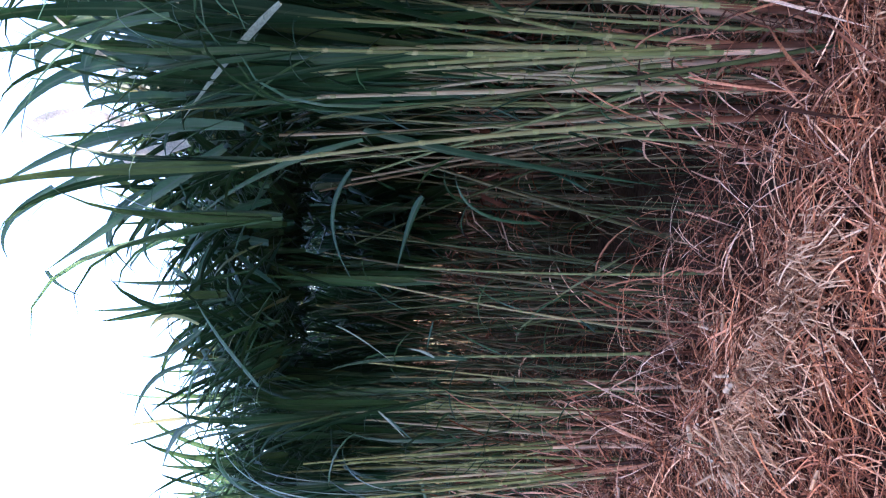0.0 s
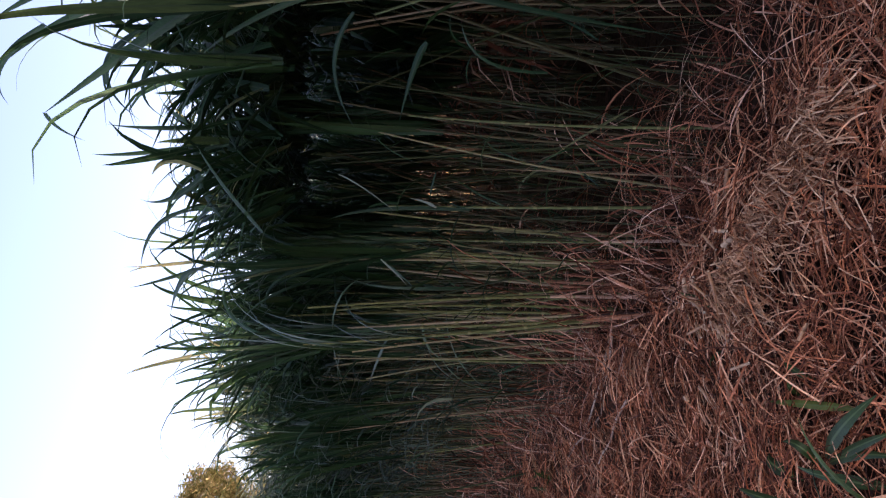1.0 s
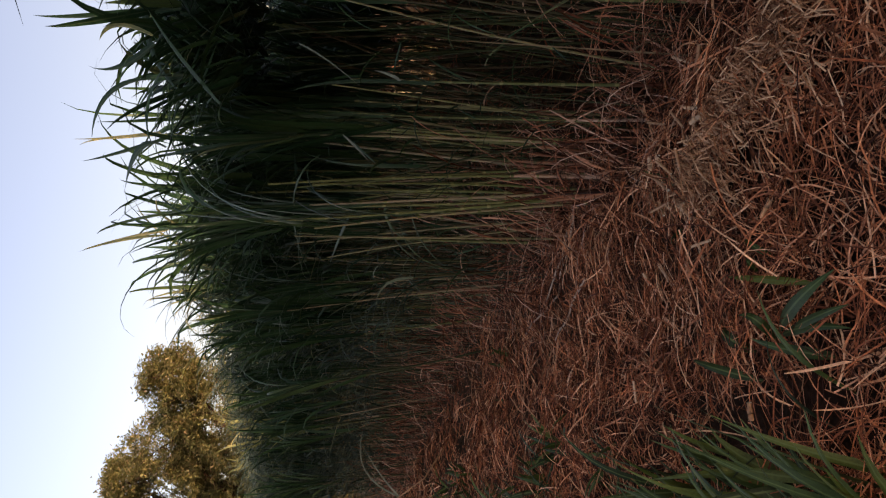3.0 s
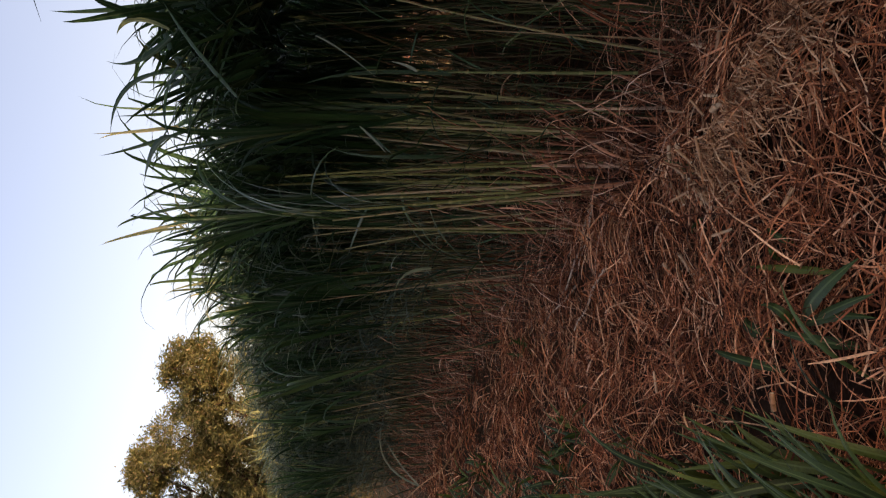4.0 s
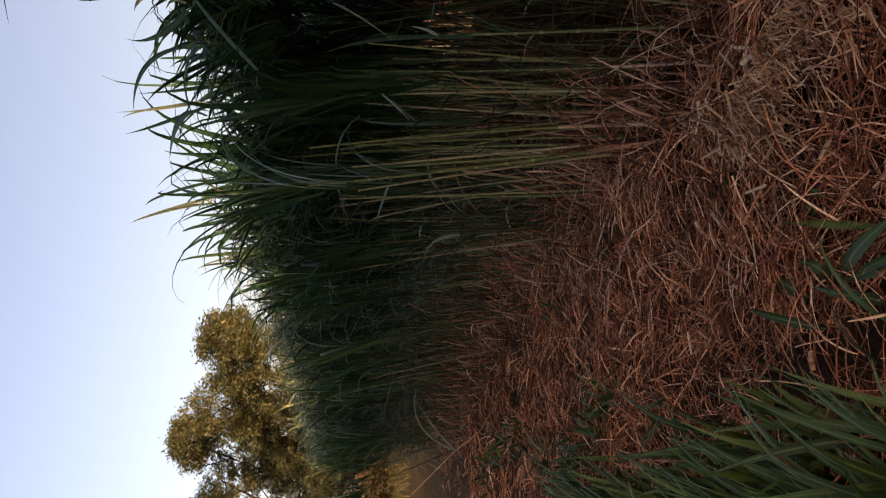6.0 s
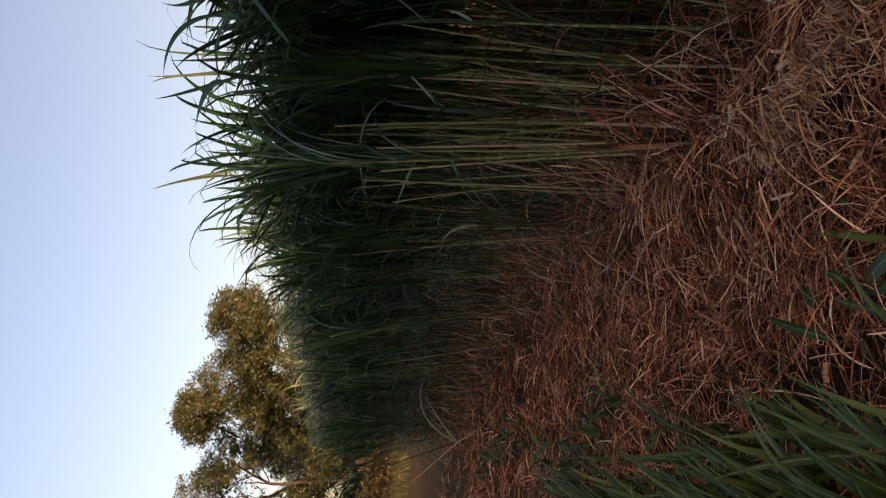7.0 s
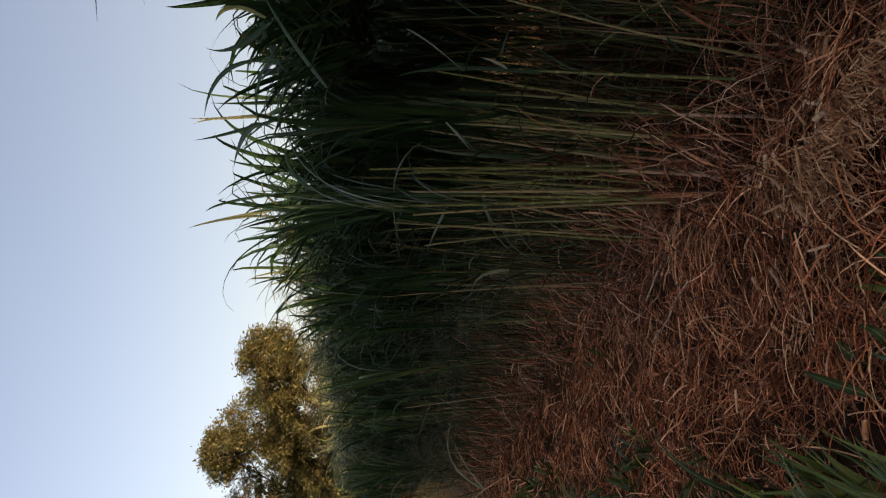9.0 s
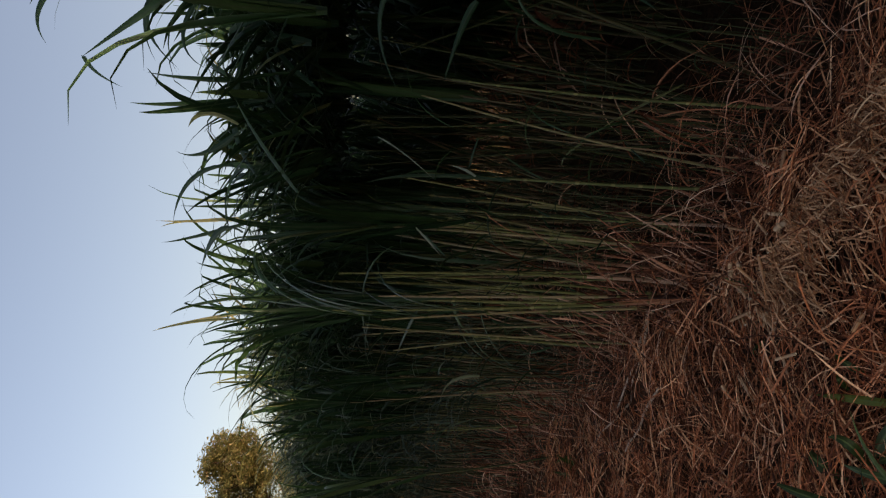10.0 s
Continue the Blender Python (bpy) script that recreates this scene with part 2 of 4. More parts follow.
def tube(pts, radii, sides=6):
    """A round stem through pts; returns vertices, quads and uvs."""
    pts, radii = np.asarray(pts, float), np.asarray(radii, float)
    way = np.gradient(pts, axis=0)
    way /= np.linalg.norm(way, axis=1, keepdims=True) + 1e-9
    ref = np.where(np.abs(way[:, 2:3]) > 0.8, [[1.0, 0, 0]], [[0, 0, 1.0]])
    a = np.cross(way, ref)
    a /= np.linalg.norm(a, axis=1, keepdims=True)
    b = np.cross(way, a)
    ang = np.linspace(0, 2 * np.pi, sides, endpoint=False)
    ring = a[:, None] * np.cos(ang)[:, None] + b[:, None] * np.sin(ang)[:, None]
    v = pts[:, None] + ring * radii[:, None, None]
    n = len(pts)
    i, j = np.meshgrid(np.arange(n - 1), np.arange(sides), indexing="ij")
    f = np.stack([i * sides + j, i * sides + (j + 1) % sides, (i + 1) * sides + (j + 1) % sides, (i + 1) * sides + j], -1).reshape(-1, 4)
    uv = np.stack(np.broadcast_arrays(np.linspace(0, 1, sides)[None], np.linspace(0, 1, n)[:, None]), -1).reshape(-1, 2)
    return v.reshape(-1, 3), f, uv


def part(name, shape, material, parent, label=""):
    ob = new(name, shape.mesh(name, material))
    ob.parent = parent
    return tagged(ob, label)


def stuff(name, shape, material, label, category):
    return tagged(new(name, shape.mesh(name, material)), label, category, kind="stuff")


# ---- ground ----
def ground_height(x, y):
    near = 1 / (1 + ((x + 0.8) ** 2 + (y - 2.5) ** 2) / 60)
    rough = 0.028 * np.sin(2.1 * x + 0.7 * y + 0.4) + 0.022 * np.sin(3.7 * y - 1.3 * x + 1) + 0.013 * np.sin(7.3 * x + 5.1 * y)
    ridge = 0.06 * np.exp(-(((x + 0.55) / 0.5) ** 2) - ((y - 2.2) / 0.35) ** 2)
    return rough * near + ridge


def spaced(fine, step, end):
    """Steps that are even near zero and grow outward."""
    out, here, gap = [], 0.0, step
    while here < end:
        out.append(here)
        if here >= fine:
            gap *= 1.35
        here += gap
    return np.array(out + [end])


reach = spaced(6, 0.12, 2500)
gx = np.concatenate([-reach[:0:-1], reach]) - 1.5
gy = np.concatenate([-reach[:0:-1], reach]) + 4.0
GX, GY = np.meshgrid(gx, gy)
ground_v = np.stack([GX, GY, ground_height(GX, GY)], -1).reshape(-1, 3)
ci, cj = np.meshgrid(np.arange(len(gy) - 1), np.arange(len(gx) - 1), indexing="ij")
cell = ci * len(gx) + cj
ground_f = np.stack([cell, cell + 1, cell + 1 + len(gx), cell + len(gx)], -1).reshape(-1, 4)
sheet = Shape()
sheet.add(ground_v, ground_f, ground_v[:, :2])
tagged(new("ground", sheet.mesh("ground", soil_mat)), "dark brown soil running out to bare plough land and dry fields", "ground", kind="structure")

# ---- tall fodder grass ----
# The foot of the stand, from behind the camera's right shoulder to its far end. The first points are unseen, added to
# block the low sun.
FOOT = np.array([(9.0, -5.6), (4.6, -1.7), (2.6, 0.1), (1.4, 1.0), (0.62, 1.76), (0.07, 2.36), (-0.44, 2.72), (-1.09, 3.42), (-1.82, 4.5), (-3.2, 6.0), (-4.4, 6.95), (-6.6, 9.0)])
foot_run = np.concatenate([[0], np.cumsum(np.linalg.norm(np.diff(FOOT, axis=0), axis=1))])


def foot(s, depth=0.0):
    """The place s metres along the foot of the stand, depth metres inside it."""
    x, y = np.interp(s, foot_run, FOOT[:, 0]), np.interp(s, foot_run, FOOT[:, 1])
    e = 0.25
    dx = np.interp(s + e, foot_run, FOOT[:, 0]) - np.interp(s - e, foot_run, FOOT[:, 0])
    dy = np.interp(s + e, foot_run, FOOT[:, 1]) - np.interp(s - e, foot_run, FOOT[:, 1])
    d = np.hypot(dx, dy)
    return np.stack([x + depth * dy / d, y - depth * dx / d], -1)


def stalk_shapes(rng):
    """One stalk of fodder grass: stem, nodes, dry sheath, green leaves and dry leaves, as shapes; and the same more plainly, for the depth of the stand."""
    high = rng.uniform(1.08, 1.30)
    bow = rng.uniform(-0.09, 0.09, 2)
    thick = rng.uniform(0.0044, 0.0076)

    def cane(rings, sides, z0=0.0, z1=1.0, wide=1.0):
        z = np.linspace(z0, z1, rings)
        shape = Shape()
        shape.add(*tube(np.stack([bow[0] * z**1.8, bow[1] * z**1.8, z * high], -1), thick * wide * (1 - 0.5 * z), sides))
        return shape

    where = lambda h: np.array([bow[0] * (h / high) ** 1.8, bow[1] * (h / high) ** 1.8, h])
    made = {"stem": cane(14, 7), "nodes": [], "greens": [], "dries": [], "sheath": cane(6, 6, 0.0, rng.uniform(0.10, 0.34), np.linspace(1.45, 1.06, 6))}
    plain = {"stem": [cane(5, 5).arrays()], "greens": [], "dries": []}
    h = rng.uniform(0.10, 0.16)
    side = rng.uniform(0, 2 * np.pi)

    def blade(group, p, az, th0, th1, long, wide, bend, twist=1.2, curl=0.6, fold=0.18):
        spin, veer = rng.uniform(-twist, twist, 1), rng.uniform(-curl, curl, 1)
        fine, rough = (blades([p], [az], [th0], [th1], [long], [wide], n=n, fold=fold, twist=spin, curl=veer, bend=bend) for n in (16, 8))
        shape = Shape()
        shape.add(*fine)
        made[group].append(shape)
        plain[group].append(rough)

    while h < high - 0.02:
        p = where(h)
        r = thick * (1 - 0.5 * h / high)
        ring = Shape()
        ring.add(*tube([p - (0, 0, 0.006), p - (0, 0, 0.002), p + (0, 0, 0.003), p + (0, 0, 0.008)], [r * 1.02, r * 1.22, r * 1.2, r * 1.02], 7))
        made["nodes"].append(ring)
        side += np.pi + rng.uniform(-0.6, 0.6)
        up = h / high
        if up > 0.66:
            blade("greens", p, side, rng.uniform(0.04, 0.18), rng.uniform(1.5, 3.0), rng.uniform(0.48, 0.74), rng.uniform(0.016, 0.034), rng.uniform(2.2, 4.2))
        elif up > 0.34 and rng.random() < 0.3:
            blade("greens", p, side, rng.uniform(0.2, 0.8), rng.uniform(0.9, 3.0), rng.uniform(0.15, 0.45), rng.uniform(0.006, 0.014), rng.uniform(1.0, 2.2))
        elif up <= 0.40 and rng.random() < 0.7:
            blade("dries", p, side, rng.uniform(0.3, 0.9), rng.uniform(2.5, 3.1), rng.uniform(0.18, 0.36), rng.uniform(0.005, 0.010), 0.6, 3, 0.7, 0.35)
        h += rng.uniform(0.075, 0.125)
    for k in range(4):
        side += 2.4
        straight = rng.random() < 0.25
        blade("greens", where(high * rng.uniform(0.93, 0.99)), side, rng.uniform(0.03, 0.2), rng.uniform(0.2, 0.7) if straight else rng.uniform(1.0, 2.5), rng.uniform(0.32, 0.46) if straight else rng.uniform(0.38, 0.60), rng.uniform(0.016, 0.032), rng.uniform(2.4, 4.4))
    for k in range(2):
        blade("greens", where(high * rng.uniform(0.80, 0.95)), rng.uniform(0, 6.3), rng.uniform(0.05, 0.3), rng.uniform(1.6, 3.0), rng.uniform(0.32, 0.50), rng.uniform(0.005, 0.010), rng.uniform(1.3, 2.2), 2.5, 1.5)
    return made, (plain["stem"], plain["greens"], plain["dries"])


rng = np.random.default_rng(7)
stalk_kinds = [stalk_shapes(rng) for _ in range(18)]


def stalk_thing(kind, m, label, bare=0.0):
    """A stalk with its parts; bare: no green leaf hangs below this height."""
    made = kind[0]
    root = tagged(new("fodder_grass_stalk"), label, "tall grass", "front stalks of the grass stand")
    root.matrix_basis = m
    cane = part("stem", made["stem"], stem_mat, root)
    for ring in made["nodes"]:
        part("node", ring, node_mat, cane)
    part("sheath", made["sheath"], sheath_mat, root, "dry brown leaf sheath")
    for blade in made["greens"]:
        if not bare or blade.v[0][:, 2].min() > bare:
            part("leaf", blade, leaf_mat, root)
    for blade in made["dries"]:
        part("dry_leaf", blade, sheath_mat, root, "withered brown hanging leaf")
    return root


def stalk_pose(rng, centre, fan=0.9, spread=0.09, lean=(0.0, 0.0)):
    """A stalk of the tussock at centre: it leans away from the tussock's middle."""
    ox, oy = rng.normal(0, spread, 2)
    x, y = centre[0] + ox, centre[1] + oy
    way = Vector((lean[0] + ox * fan + rng.normal(0, 0.045), lean[1] + oy * fan + rng.normal(0, 0.045), 1)).normalized()
    turn = way.to_track_quat("Z", "Y").to_matrix().to_4x4() @ Matrix.Rotation(rng.uniform(0, 2 * np.pi), 4, "Z")
    size = rng.uniform(0.96, 1.04)
    return Matrix.Translation((x, y, float(ground_height(x, y)) - 0.01)) @ turn @ Matrix.Diagonal((size, size, size, 1))


def through_points(low, high_point):
    """The pose of a stalk that passes through two places."""
    low, high_point = Vector(low), Vector(high_point)
    way = (high_point - low).normalized()
    base = low - way * (low.z / way.z)
    turn = way.to_track_quat("Z", "Y").to_matrix().to_4x4() @ Matrix.Rotation(rng.uniform(0, 2 * np.pi), 4, "Z")
    return Matrix.Translation(base) @ turn @ Matrix.Diagonal((0.95, 0.95, 0.95, 1))


STALK_LABEL = "green jointed fodder grass stalk with long drooping leaves"
NEAR_START, NEAR_END = float(foot_run[3]) + 0.35, float(foot_run[8]) - 0.5
# Tussocks: the front row by place, the rest in loose rows behind it.
FRONT = [(1.0, 1.62), (0.66, 1.98), (0.58, 1.92), (0.46, 2.08), (0.42, 2.16), (-0.58, 2.95), (-0.70, 3.06), (-0.94, 3.36), (-1.08, 3.50), (-1.62, 4.42), (-1.98, 4.90)]


def tallness(x):
    """How tall the stand grows along its front, against a common stalk."""
    return float(np.interp(x, [-4.5, -3.2, -1.8, -0.8, -0.5, 0.0, 0.25, 0.5], [1.12, 1.13, 1.13, 1.02, 1.00, 1.02, 1.06, 1.12]))


# Gaps between the tussocks, where only the crowns of the stalks behind close over a dark hollow: from, to (on the front), depth.
GAPS = [((0.31, 2.11), (-0.04, 2.44), 1.1), ((-0.13, 2.50), (-0.41, 2.70), 1.1), ((-1.14, 3.50), (-1.44, 3.92), 1.0), ((-0.76, 3.06), (-0.84, 3.15), 0.7)]


def in_gap(x, y):
    """Whether the place lies in one of the hollows, which narrow towards the path."""
    at = math.atan2(x, y - 0.17)
    for a, b, depth in GAPS:
        if math.atan2(b[0], b[1] - 0.17) < at < math.atan2(a[0], a[1] - 0.17) and math.hypot(x, y - 0.17) < math.hypot(a[0], a[1] - 0.17) + depth + 0.3:
            return True
    return False


def fills_gap(places):
    """Whether a leaf through these places hangs into a hollow."""
    if places[:, 2].min() > 1.34:
        return False
    return any(in_gap(x, y) for x, y, z in places[[1, len(places) // 2, -2]] if z < 1.5)


def clear_gap(stalk):
    """Takes away the leaves of a stalk that hang into a hollow."""
    m = np.array(stalk.matrix_basis)
    for ob in list(stalk.children):
        if "leaf" in ob.name:
            co = np.empty(len(ob.data.vertices) * 3)
            ob.data.vertices.foreach_get("co", co)
            if fills_gap(co.reshape(-1, 3) @ m[:3, :3].T + m[:3, 3]):
                bpy.data.objects.remove(ob)


masters = [stalk_thing(kind, stalk_pose(rng, FRONT[k % len(FRONT)]), STALK_LABEL) for k, kind in enumerate(stalk_kinds)]
for centre in FRONT:
    for _ in range(7):
        tall = tallness(centre[0]) * (0.93 if centre[1] > 4 else 1)
        clear_gap(copy_thing(masters[rng.integers(len(masters))], stalk_pose(rng, centre) @ Matrix.Diagonal((tall, tall, tall, 1))))

# Stalks that stand out in front, each by two places on it.
STANDING = [((0.53, 1.93, 0.40), (0.51, 1.96, 0.90)), ((0.49, 1.97, 0.37), (0.39, 2.09, 1.28)), ((0.48, 1.99, 0.24), (0.35, 2.13, 0.83)), ((0.30, 2.19, 0.05), (0.33, 2.15, 0.95)),
            ((-0.04, 2.50, 0.02), (-0.14, 2.57, 1.13)), ((-0.26, 2.65, 0.05), (-0.19, 2.61, 1.10)), ((-0.34, 2.71, 0.39), (-0.39, 2.74, 1.11)), ((-0.47, 2.82, 0.23), (-0.57, 2.93, 1.22)),
            ((-0.57, 2.93, 0.35), (-0.59, 2.95, 0.95)), ((-0.78, 3.16, 0.58), (-0.84, 3.22, 1.06)), ((-0.93, 3.32, 0.44), (-1.00, 3.39, 1.14)), ((0.44, 2.03, 0.40), (0.42, 2.05, 0.84))]
standing = [stalk_thing(stalk_kinds[k], through_points(a, b), "stout yellowish green grass stalk standing out in front", 1.1 if -0.42 < a[0] < 0.32 else 0.9) for k, (a, b) in enumerate(STANDING)]


def arched_leaf(tip, middle, root, width, tone="green"):
    """A single leaf that passes through three places; it belongs to the stalk nearest to its root."""
    tip, middle, root = (np.array(p, float) for p in (tip, middle, root))
    t = np.linspace(0, 1, 12)[:, None]
    knee = 2 * middle - (tip + root) / 2
    pts = root * (1 - t) ** 2 + 2 * knee * t * (1 - t) + tip * t**2
    way = np.gradient(pts, axis=0)
    way /= np.linalg.norm(way, axis=1, keepdims=True)
    side = np.cross(way, np.array([-0.75, -0.6, 0.25]))
    side /= np.linalg.norm(side, axis=1, keepdims=True)
    wide = width * np.minimum(1, 0.6 + 2 * t[:, 0]) * np.maximum(1 - t[:, 0] ** 2.2, 0.03)
    shape = Shape()
    shape.add(*strips(pts[None], side[None], np.cross(way, side)[None], wide[None], 0.2))
    owner = min(standing, key=lambda o: (o.matrix_basis.translation.xy - Vector(root[:2])).length)
    material, label = {"green": (leaf_mat, ""), "pale": (pale_mat, "bleached dry leaf"), "yellow": (yellow_mat, "yellowing leaf"), "dry": (sheath_mat, "withered brown leaf"), "faded": (faded_mat, "faded grey-green leaf")}[tone]
    ob = part("leaf", shape, material, owner, label)
    ob.matrix_parent_inverse = owner.matrix_basis.inverted()
    return ob


green_mass, stem_mass, withered, skylit = Shape(), Shape(), Shape(), Shape()
flat = [kind[1] for kind in stalk_kinds]

def sow(centres, each, lean=(0.0, 0.0), spread=0.10):
    """Tussocks deep in the stand and far along it."""
    for centre in centres:
        for _ in range(each):
            m = np.array(stalk_pose(rng, centre, spread=spread, lean=lean))
            m[:3, :3] *= tallness(centre[0])
            hollow = in_gap(m[0, 3], m[1, 3])
            if hollow:
                m[:3, :3] *= 1.12
            thin_out = hollow and rng.random() < 0.75
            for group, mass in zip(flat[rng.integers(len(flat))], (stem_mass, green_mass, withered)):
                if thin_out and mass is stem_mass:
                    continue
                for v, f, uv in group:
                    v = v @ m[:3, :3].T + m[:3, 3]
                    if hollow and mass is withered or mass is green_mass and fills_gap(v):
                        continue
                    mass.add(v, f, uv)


def coarse_stalk(rng):
    """A plain stalk for the depth of the field: stem, a dozen leaves, withered leaves below."""
    high = rng.uniform(1.05, 1.28)
    k = 12
    at = np.column_stack([np.zeros((k, 2)), rng.uniform(0.5, 1.0, k) * high])
    green = blades(at, rng.uniform(0, 6.3, k), rng.uniform(0.05, 0.4, k), rng.uniform(1.4, 3.0, k), rng.uniform(0.45, 0.7, k), rng.uniform(0.035, 0.055, k), n=3, bend=2.2)
    k = 2
    at = np.column_stack([np.zeros((k, 2)), rng.uniform(0.2, 0.6, k)])
    dead = blades(at, rng.uniform(0, 6.3, k), rng.uniform(0.3, 1.0, k), rng.uniform(2.2, 3.1, k), rng.uniform(0.3, 0.6, k), rng.uniform(0.015, 0.03, k), n=3, bend=0.7)
    return [tube([(0, 0, 0), (0.02, 0, high * 0.5), (0.05, 0.02, high)], [0.009, 0.008, 0.004], 4)], [green], [dead]


coarse = [coarse_stalk(rng) for _ in range(8)]


def sow_field(s0, s1, d0, d1, step, each):
    for d in np.arange(d0, d1, step):
        for s in np.arange(s0, s1, step):
            centre = foot(s, d) + rng.normal(0, 0.12, 2)
            for _ in range(each):
                m = np.array(stalk_pose(rng, centre, fan=0.5, spread=0.16))
                m[:3, :3] *= 1.12 * tallness(centre[0])
                for group, mass in zip(coarse[rng.integers(len(coarse))], (stem_mass, green_mass, withered)):
                    for v, f, uv in group:
                        mass.add(v @ m[:3, :3].T + m[:3, 3], f, uv)


def rows(s0, s1, step, depths):
    for d in depths:
        for s in np.arange(s0, s1, step):
            yield foot(s + rng.normal(0, 0.10), d + rng.normal(0, 0.06))


END = float(foot_run[-1])
sow(rows(NEAR_START, NEAR_END, 0.30, (0.22,)), 3)
sow(rows(NEAR_START, NEAR_END, 0.40, (0.50, 0.85)), 8)
sow(rows(NEAR_START, NEAR_END, 0.50, (1.3,)), 8, spread=0.16)
OLD_START = float(foot_run[1])
# Unseen stretch of the stand, added to keep the low sun out.
sow_field(0.2, OLD_START + 0.4, 0.0, 4.5, 0.55, 7)
sow_field(OLD_START + 0.4, NEAR_END, 1.7, 6.0, 0.46, 8)
sow_field(NEAR_END, END, 1.8, 4.5, 0.5, 6)
sow(rows(OLD_START + 0.4, NEAR_START, 0.45, (0.1, 0.6, 1.2)), 6, spread=0.16)
sow(rows(NEAR_END - 0.8, NEAR_END + 1.2, 0.34, (0.3, 0.65)), 7)
sow(rows(NEAR_END, END, 0.36, (0.05, 0.40)), 8)
sow(rows(NEAR_END, END, 0.55, (0.9, 1.5)), 7, spread=0.16)
out_way = math.atan2(-0.6, -0.75)
# Leaves that bow out over the front, thicker towards the far end.
count = 240
s, d = rng.uniform(NEAR_START, NEAR_END, count), rng.uniform(-0.02, 0.3, count)
at = np.column_stack([foot(s, d), rng.uniform(1.22, 1.5, count)])
at = at[[not in_gap(x, y) for x, y, z in at]]
count = len(at)
green_mass.add(*blades(at, out_way + rng.normal(0, 1.1, count), rng.uniform(0.1, 0.7, count), rng.uniform(1.6, 3.1, count), rng.uniform(0.30, 0.62, count), rng.uniform(0.008, 0.022, count),
                       n=9, twist=rng.uniform(-1.2, 1.2, count), curl=rng.uniform(-1.2, 1.2, count), bend=1.5))
# Short curling leaves, thick over the face of the far part, toned pale for sky light and haze.
count = 5200
s = NEAR_END - 0.4 + (END - NEAR_END + 0.4) * rng.random(count) ** 0.75
at = np.column_stack([foot(s, rng.uniform(-0.14, 0.2, count)), 1.80 - 1.2 * rng.random(count) ** 1.5])
skylit.add(*blades(at, out_way + rng.normal(0, 1.5, count), rng.uniform(0.2, 1.3, count), rng.uniform(1.3, 3.1, count), rng.uniform(0.18, 0.46, count), rng.uniform(0.008, 0.020, count),
                  n=6, twist=rng.uniform(-1.2, 1.2, count), curl=rng.uniform(-1.8, 1.8, count), bend=1.3))
# Leaves that close the crowns over the hollows.
count = 9000
s, d = rng.uniform(NEAR_START, NEAR_END, count), rng.uniform(-0.04, 1.7, count)
at = np.column_stack([foot(s, d), rng.uniform(1.36, 1.62, count)])
at = at[[in_gap(x, y) for x, y, z in at]][:1800]
count = len(at)
green_mass.add(*blades(at, rng.uniform(0, 6.3, count), rng.uniform(0.2, 1.2, count), rng.uniform(1.3, 2.2, count), rng.uniform(0.22, 0.42, count), rng.uniform(0.014, 0.034, count),
                       n=6, twist=rng.uniform(-1, 1, count), curl=rng.uniform(-0.8, 0.8, count), bend=1.7))
# Thin blades that cross the open front at all angles.
count = 380
s, d = rng.uniform(NEAR_START, NEAR_END + 1.5, count), rng.uniform(-0.02, 0.2, count)
at = np.column_stack([foot(s, d), rng.uniform(0.35, 1.1, count)])
green_mass.add(*blades(at, rng.uniform(0, 6.3, count), rng.uniform(0.2, 1.0, count), rng.uniform(0.6, 2.9, count), rng.uniform(0.10, 0.36, count), rng.uniform(0.004, 0.012, count),
                       n=9, twist=rng.uniform(-2, 2, count), curl=rng.uniform(-0.8, 0.8, count), bend=1.5))
# Limp leaves that trail out low at the far end.
count = 150
s, d = rng.uniform(END - 3.2, END, count), rng.uniform(-0.08, 0.1, count)
at = np.column_stack([foot(s, d), rng.uniform(0.25, 0.8, count)])
skylit.add(*blades(at, out_way + rng.normal(0, 0.6, count), rng.uniform(0.2, 0.7, count), rng.uniform(1.8, 2.9, count), rng.uniform(0.5, 0.95, count), rng.uniform(0.008, 0.018, count),
                       n=9, twist=rng.uniform(-1, 1, count), curl=rng.uniform(-0.6, 0.6, count), bend=1.3))
stuff("grass_leaf_mass", green_mass, leaves_mat, "dense mass of long green grass leaves deep in the stand", "tall grass")
stuff("grass_stem_mass", stem_mass, shaded_stems_mat, "crowded green and yellowish stems deep in the grass stand, darkened for shade", "tall grass")

# Withered leaves that hang down the stems, loose ends round the foot of the stand, and thin young shoots.
count = 2600
s, d = rng.uniform(float(foot_run[3]), END, count), rng.normal(0.08, 0.14, count)
at = np.column_stack([foot(s, d), rng.uniform(0.12, 0.55, count) + 0.35 * (rng.random(count) < 0.10)])
at = at[[z < 0.25 or not in_gap(x, y) for x, y, z in at]]
count = len(at)
withered.add(*blades(at, out_way + rng.normal(0, 1.4, count), rng.uniform(2.0, 2.7, count), rng.uniform(2.7, 3.3, count), rng.uniform(0.15, 0.42, count),
                     rng.uniform(0.004, 0.011, count), n=5, fold=0.3, twist=rng.uniform(-2, 2, count), curl=rng.uniform(-0.8, 0.8, count), bend=1.0))
count = 2100
s, d = rng.uniform(float(foot_run[3]), END, count), rng.normal(-0.02, 0.16, count)
at = np.column_stack([foot(s, d), rng.uniform(0.03, 0.28, count)])
withered.add(*blades(at, out_way + rng.normal(0, 1.3, count), rng.uniform(0.3, 1.5, count), rng.uniform(1.7, 2.9, count), rng.uniform(0.15, 0.45, count),
                     rng.uniform(0.0025, 0.006, count), n=5, fold=0.3, twist=rng.uniform(-2, 2, count), curl=rng.uniform(-1.2, 1.2, count), bend=1.0))
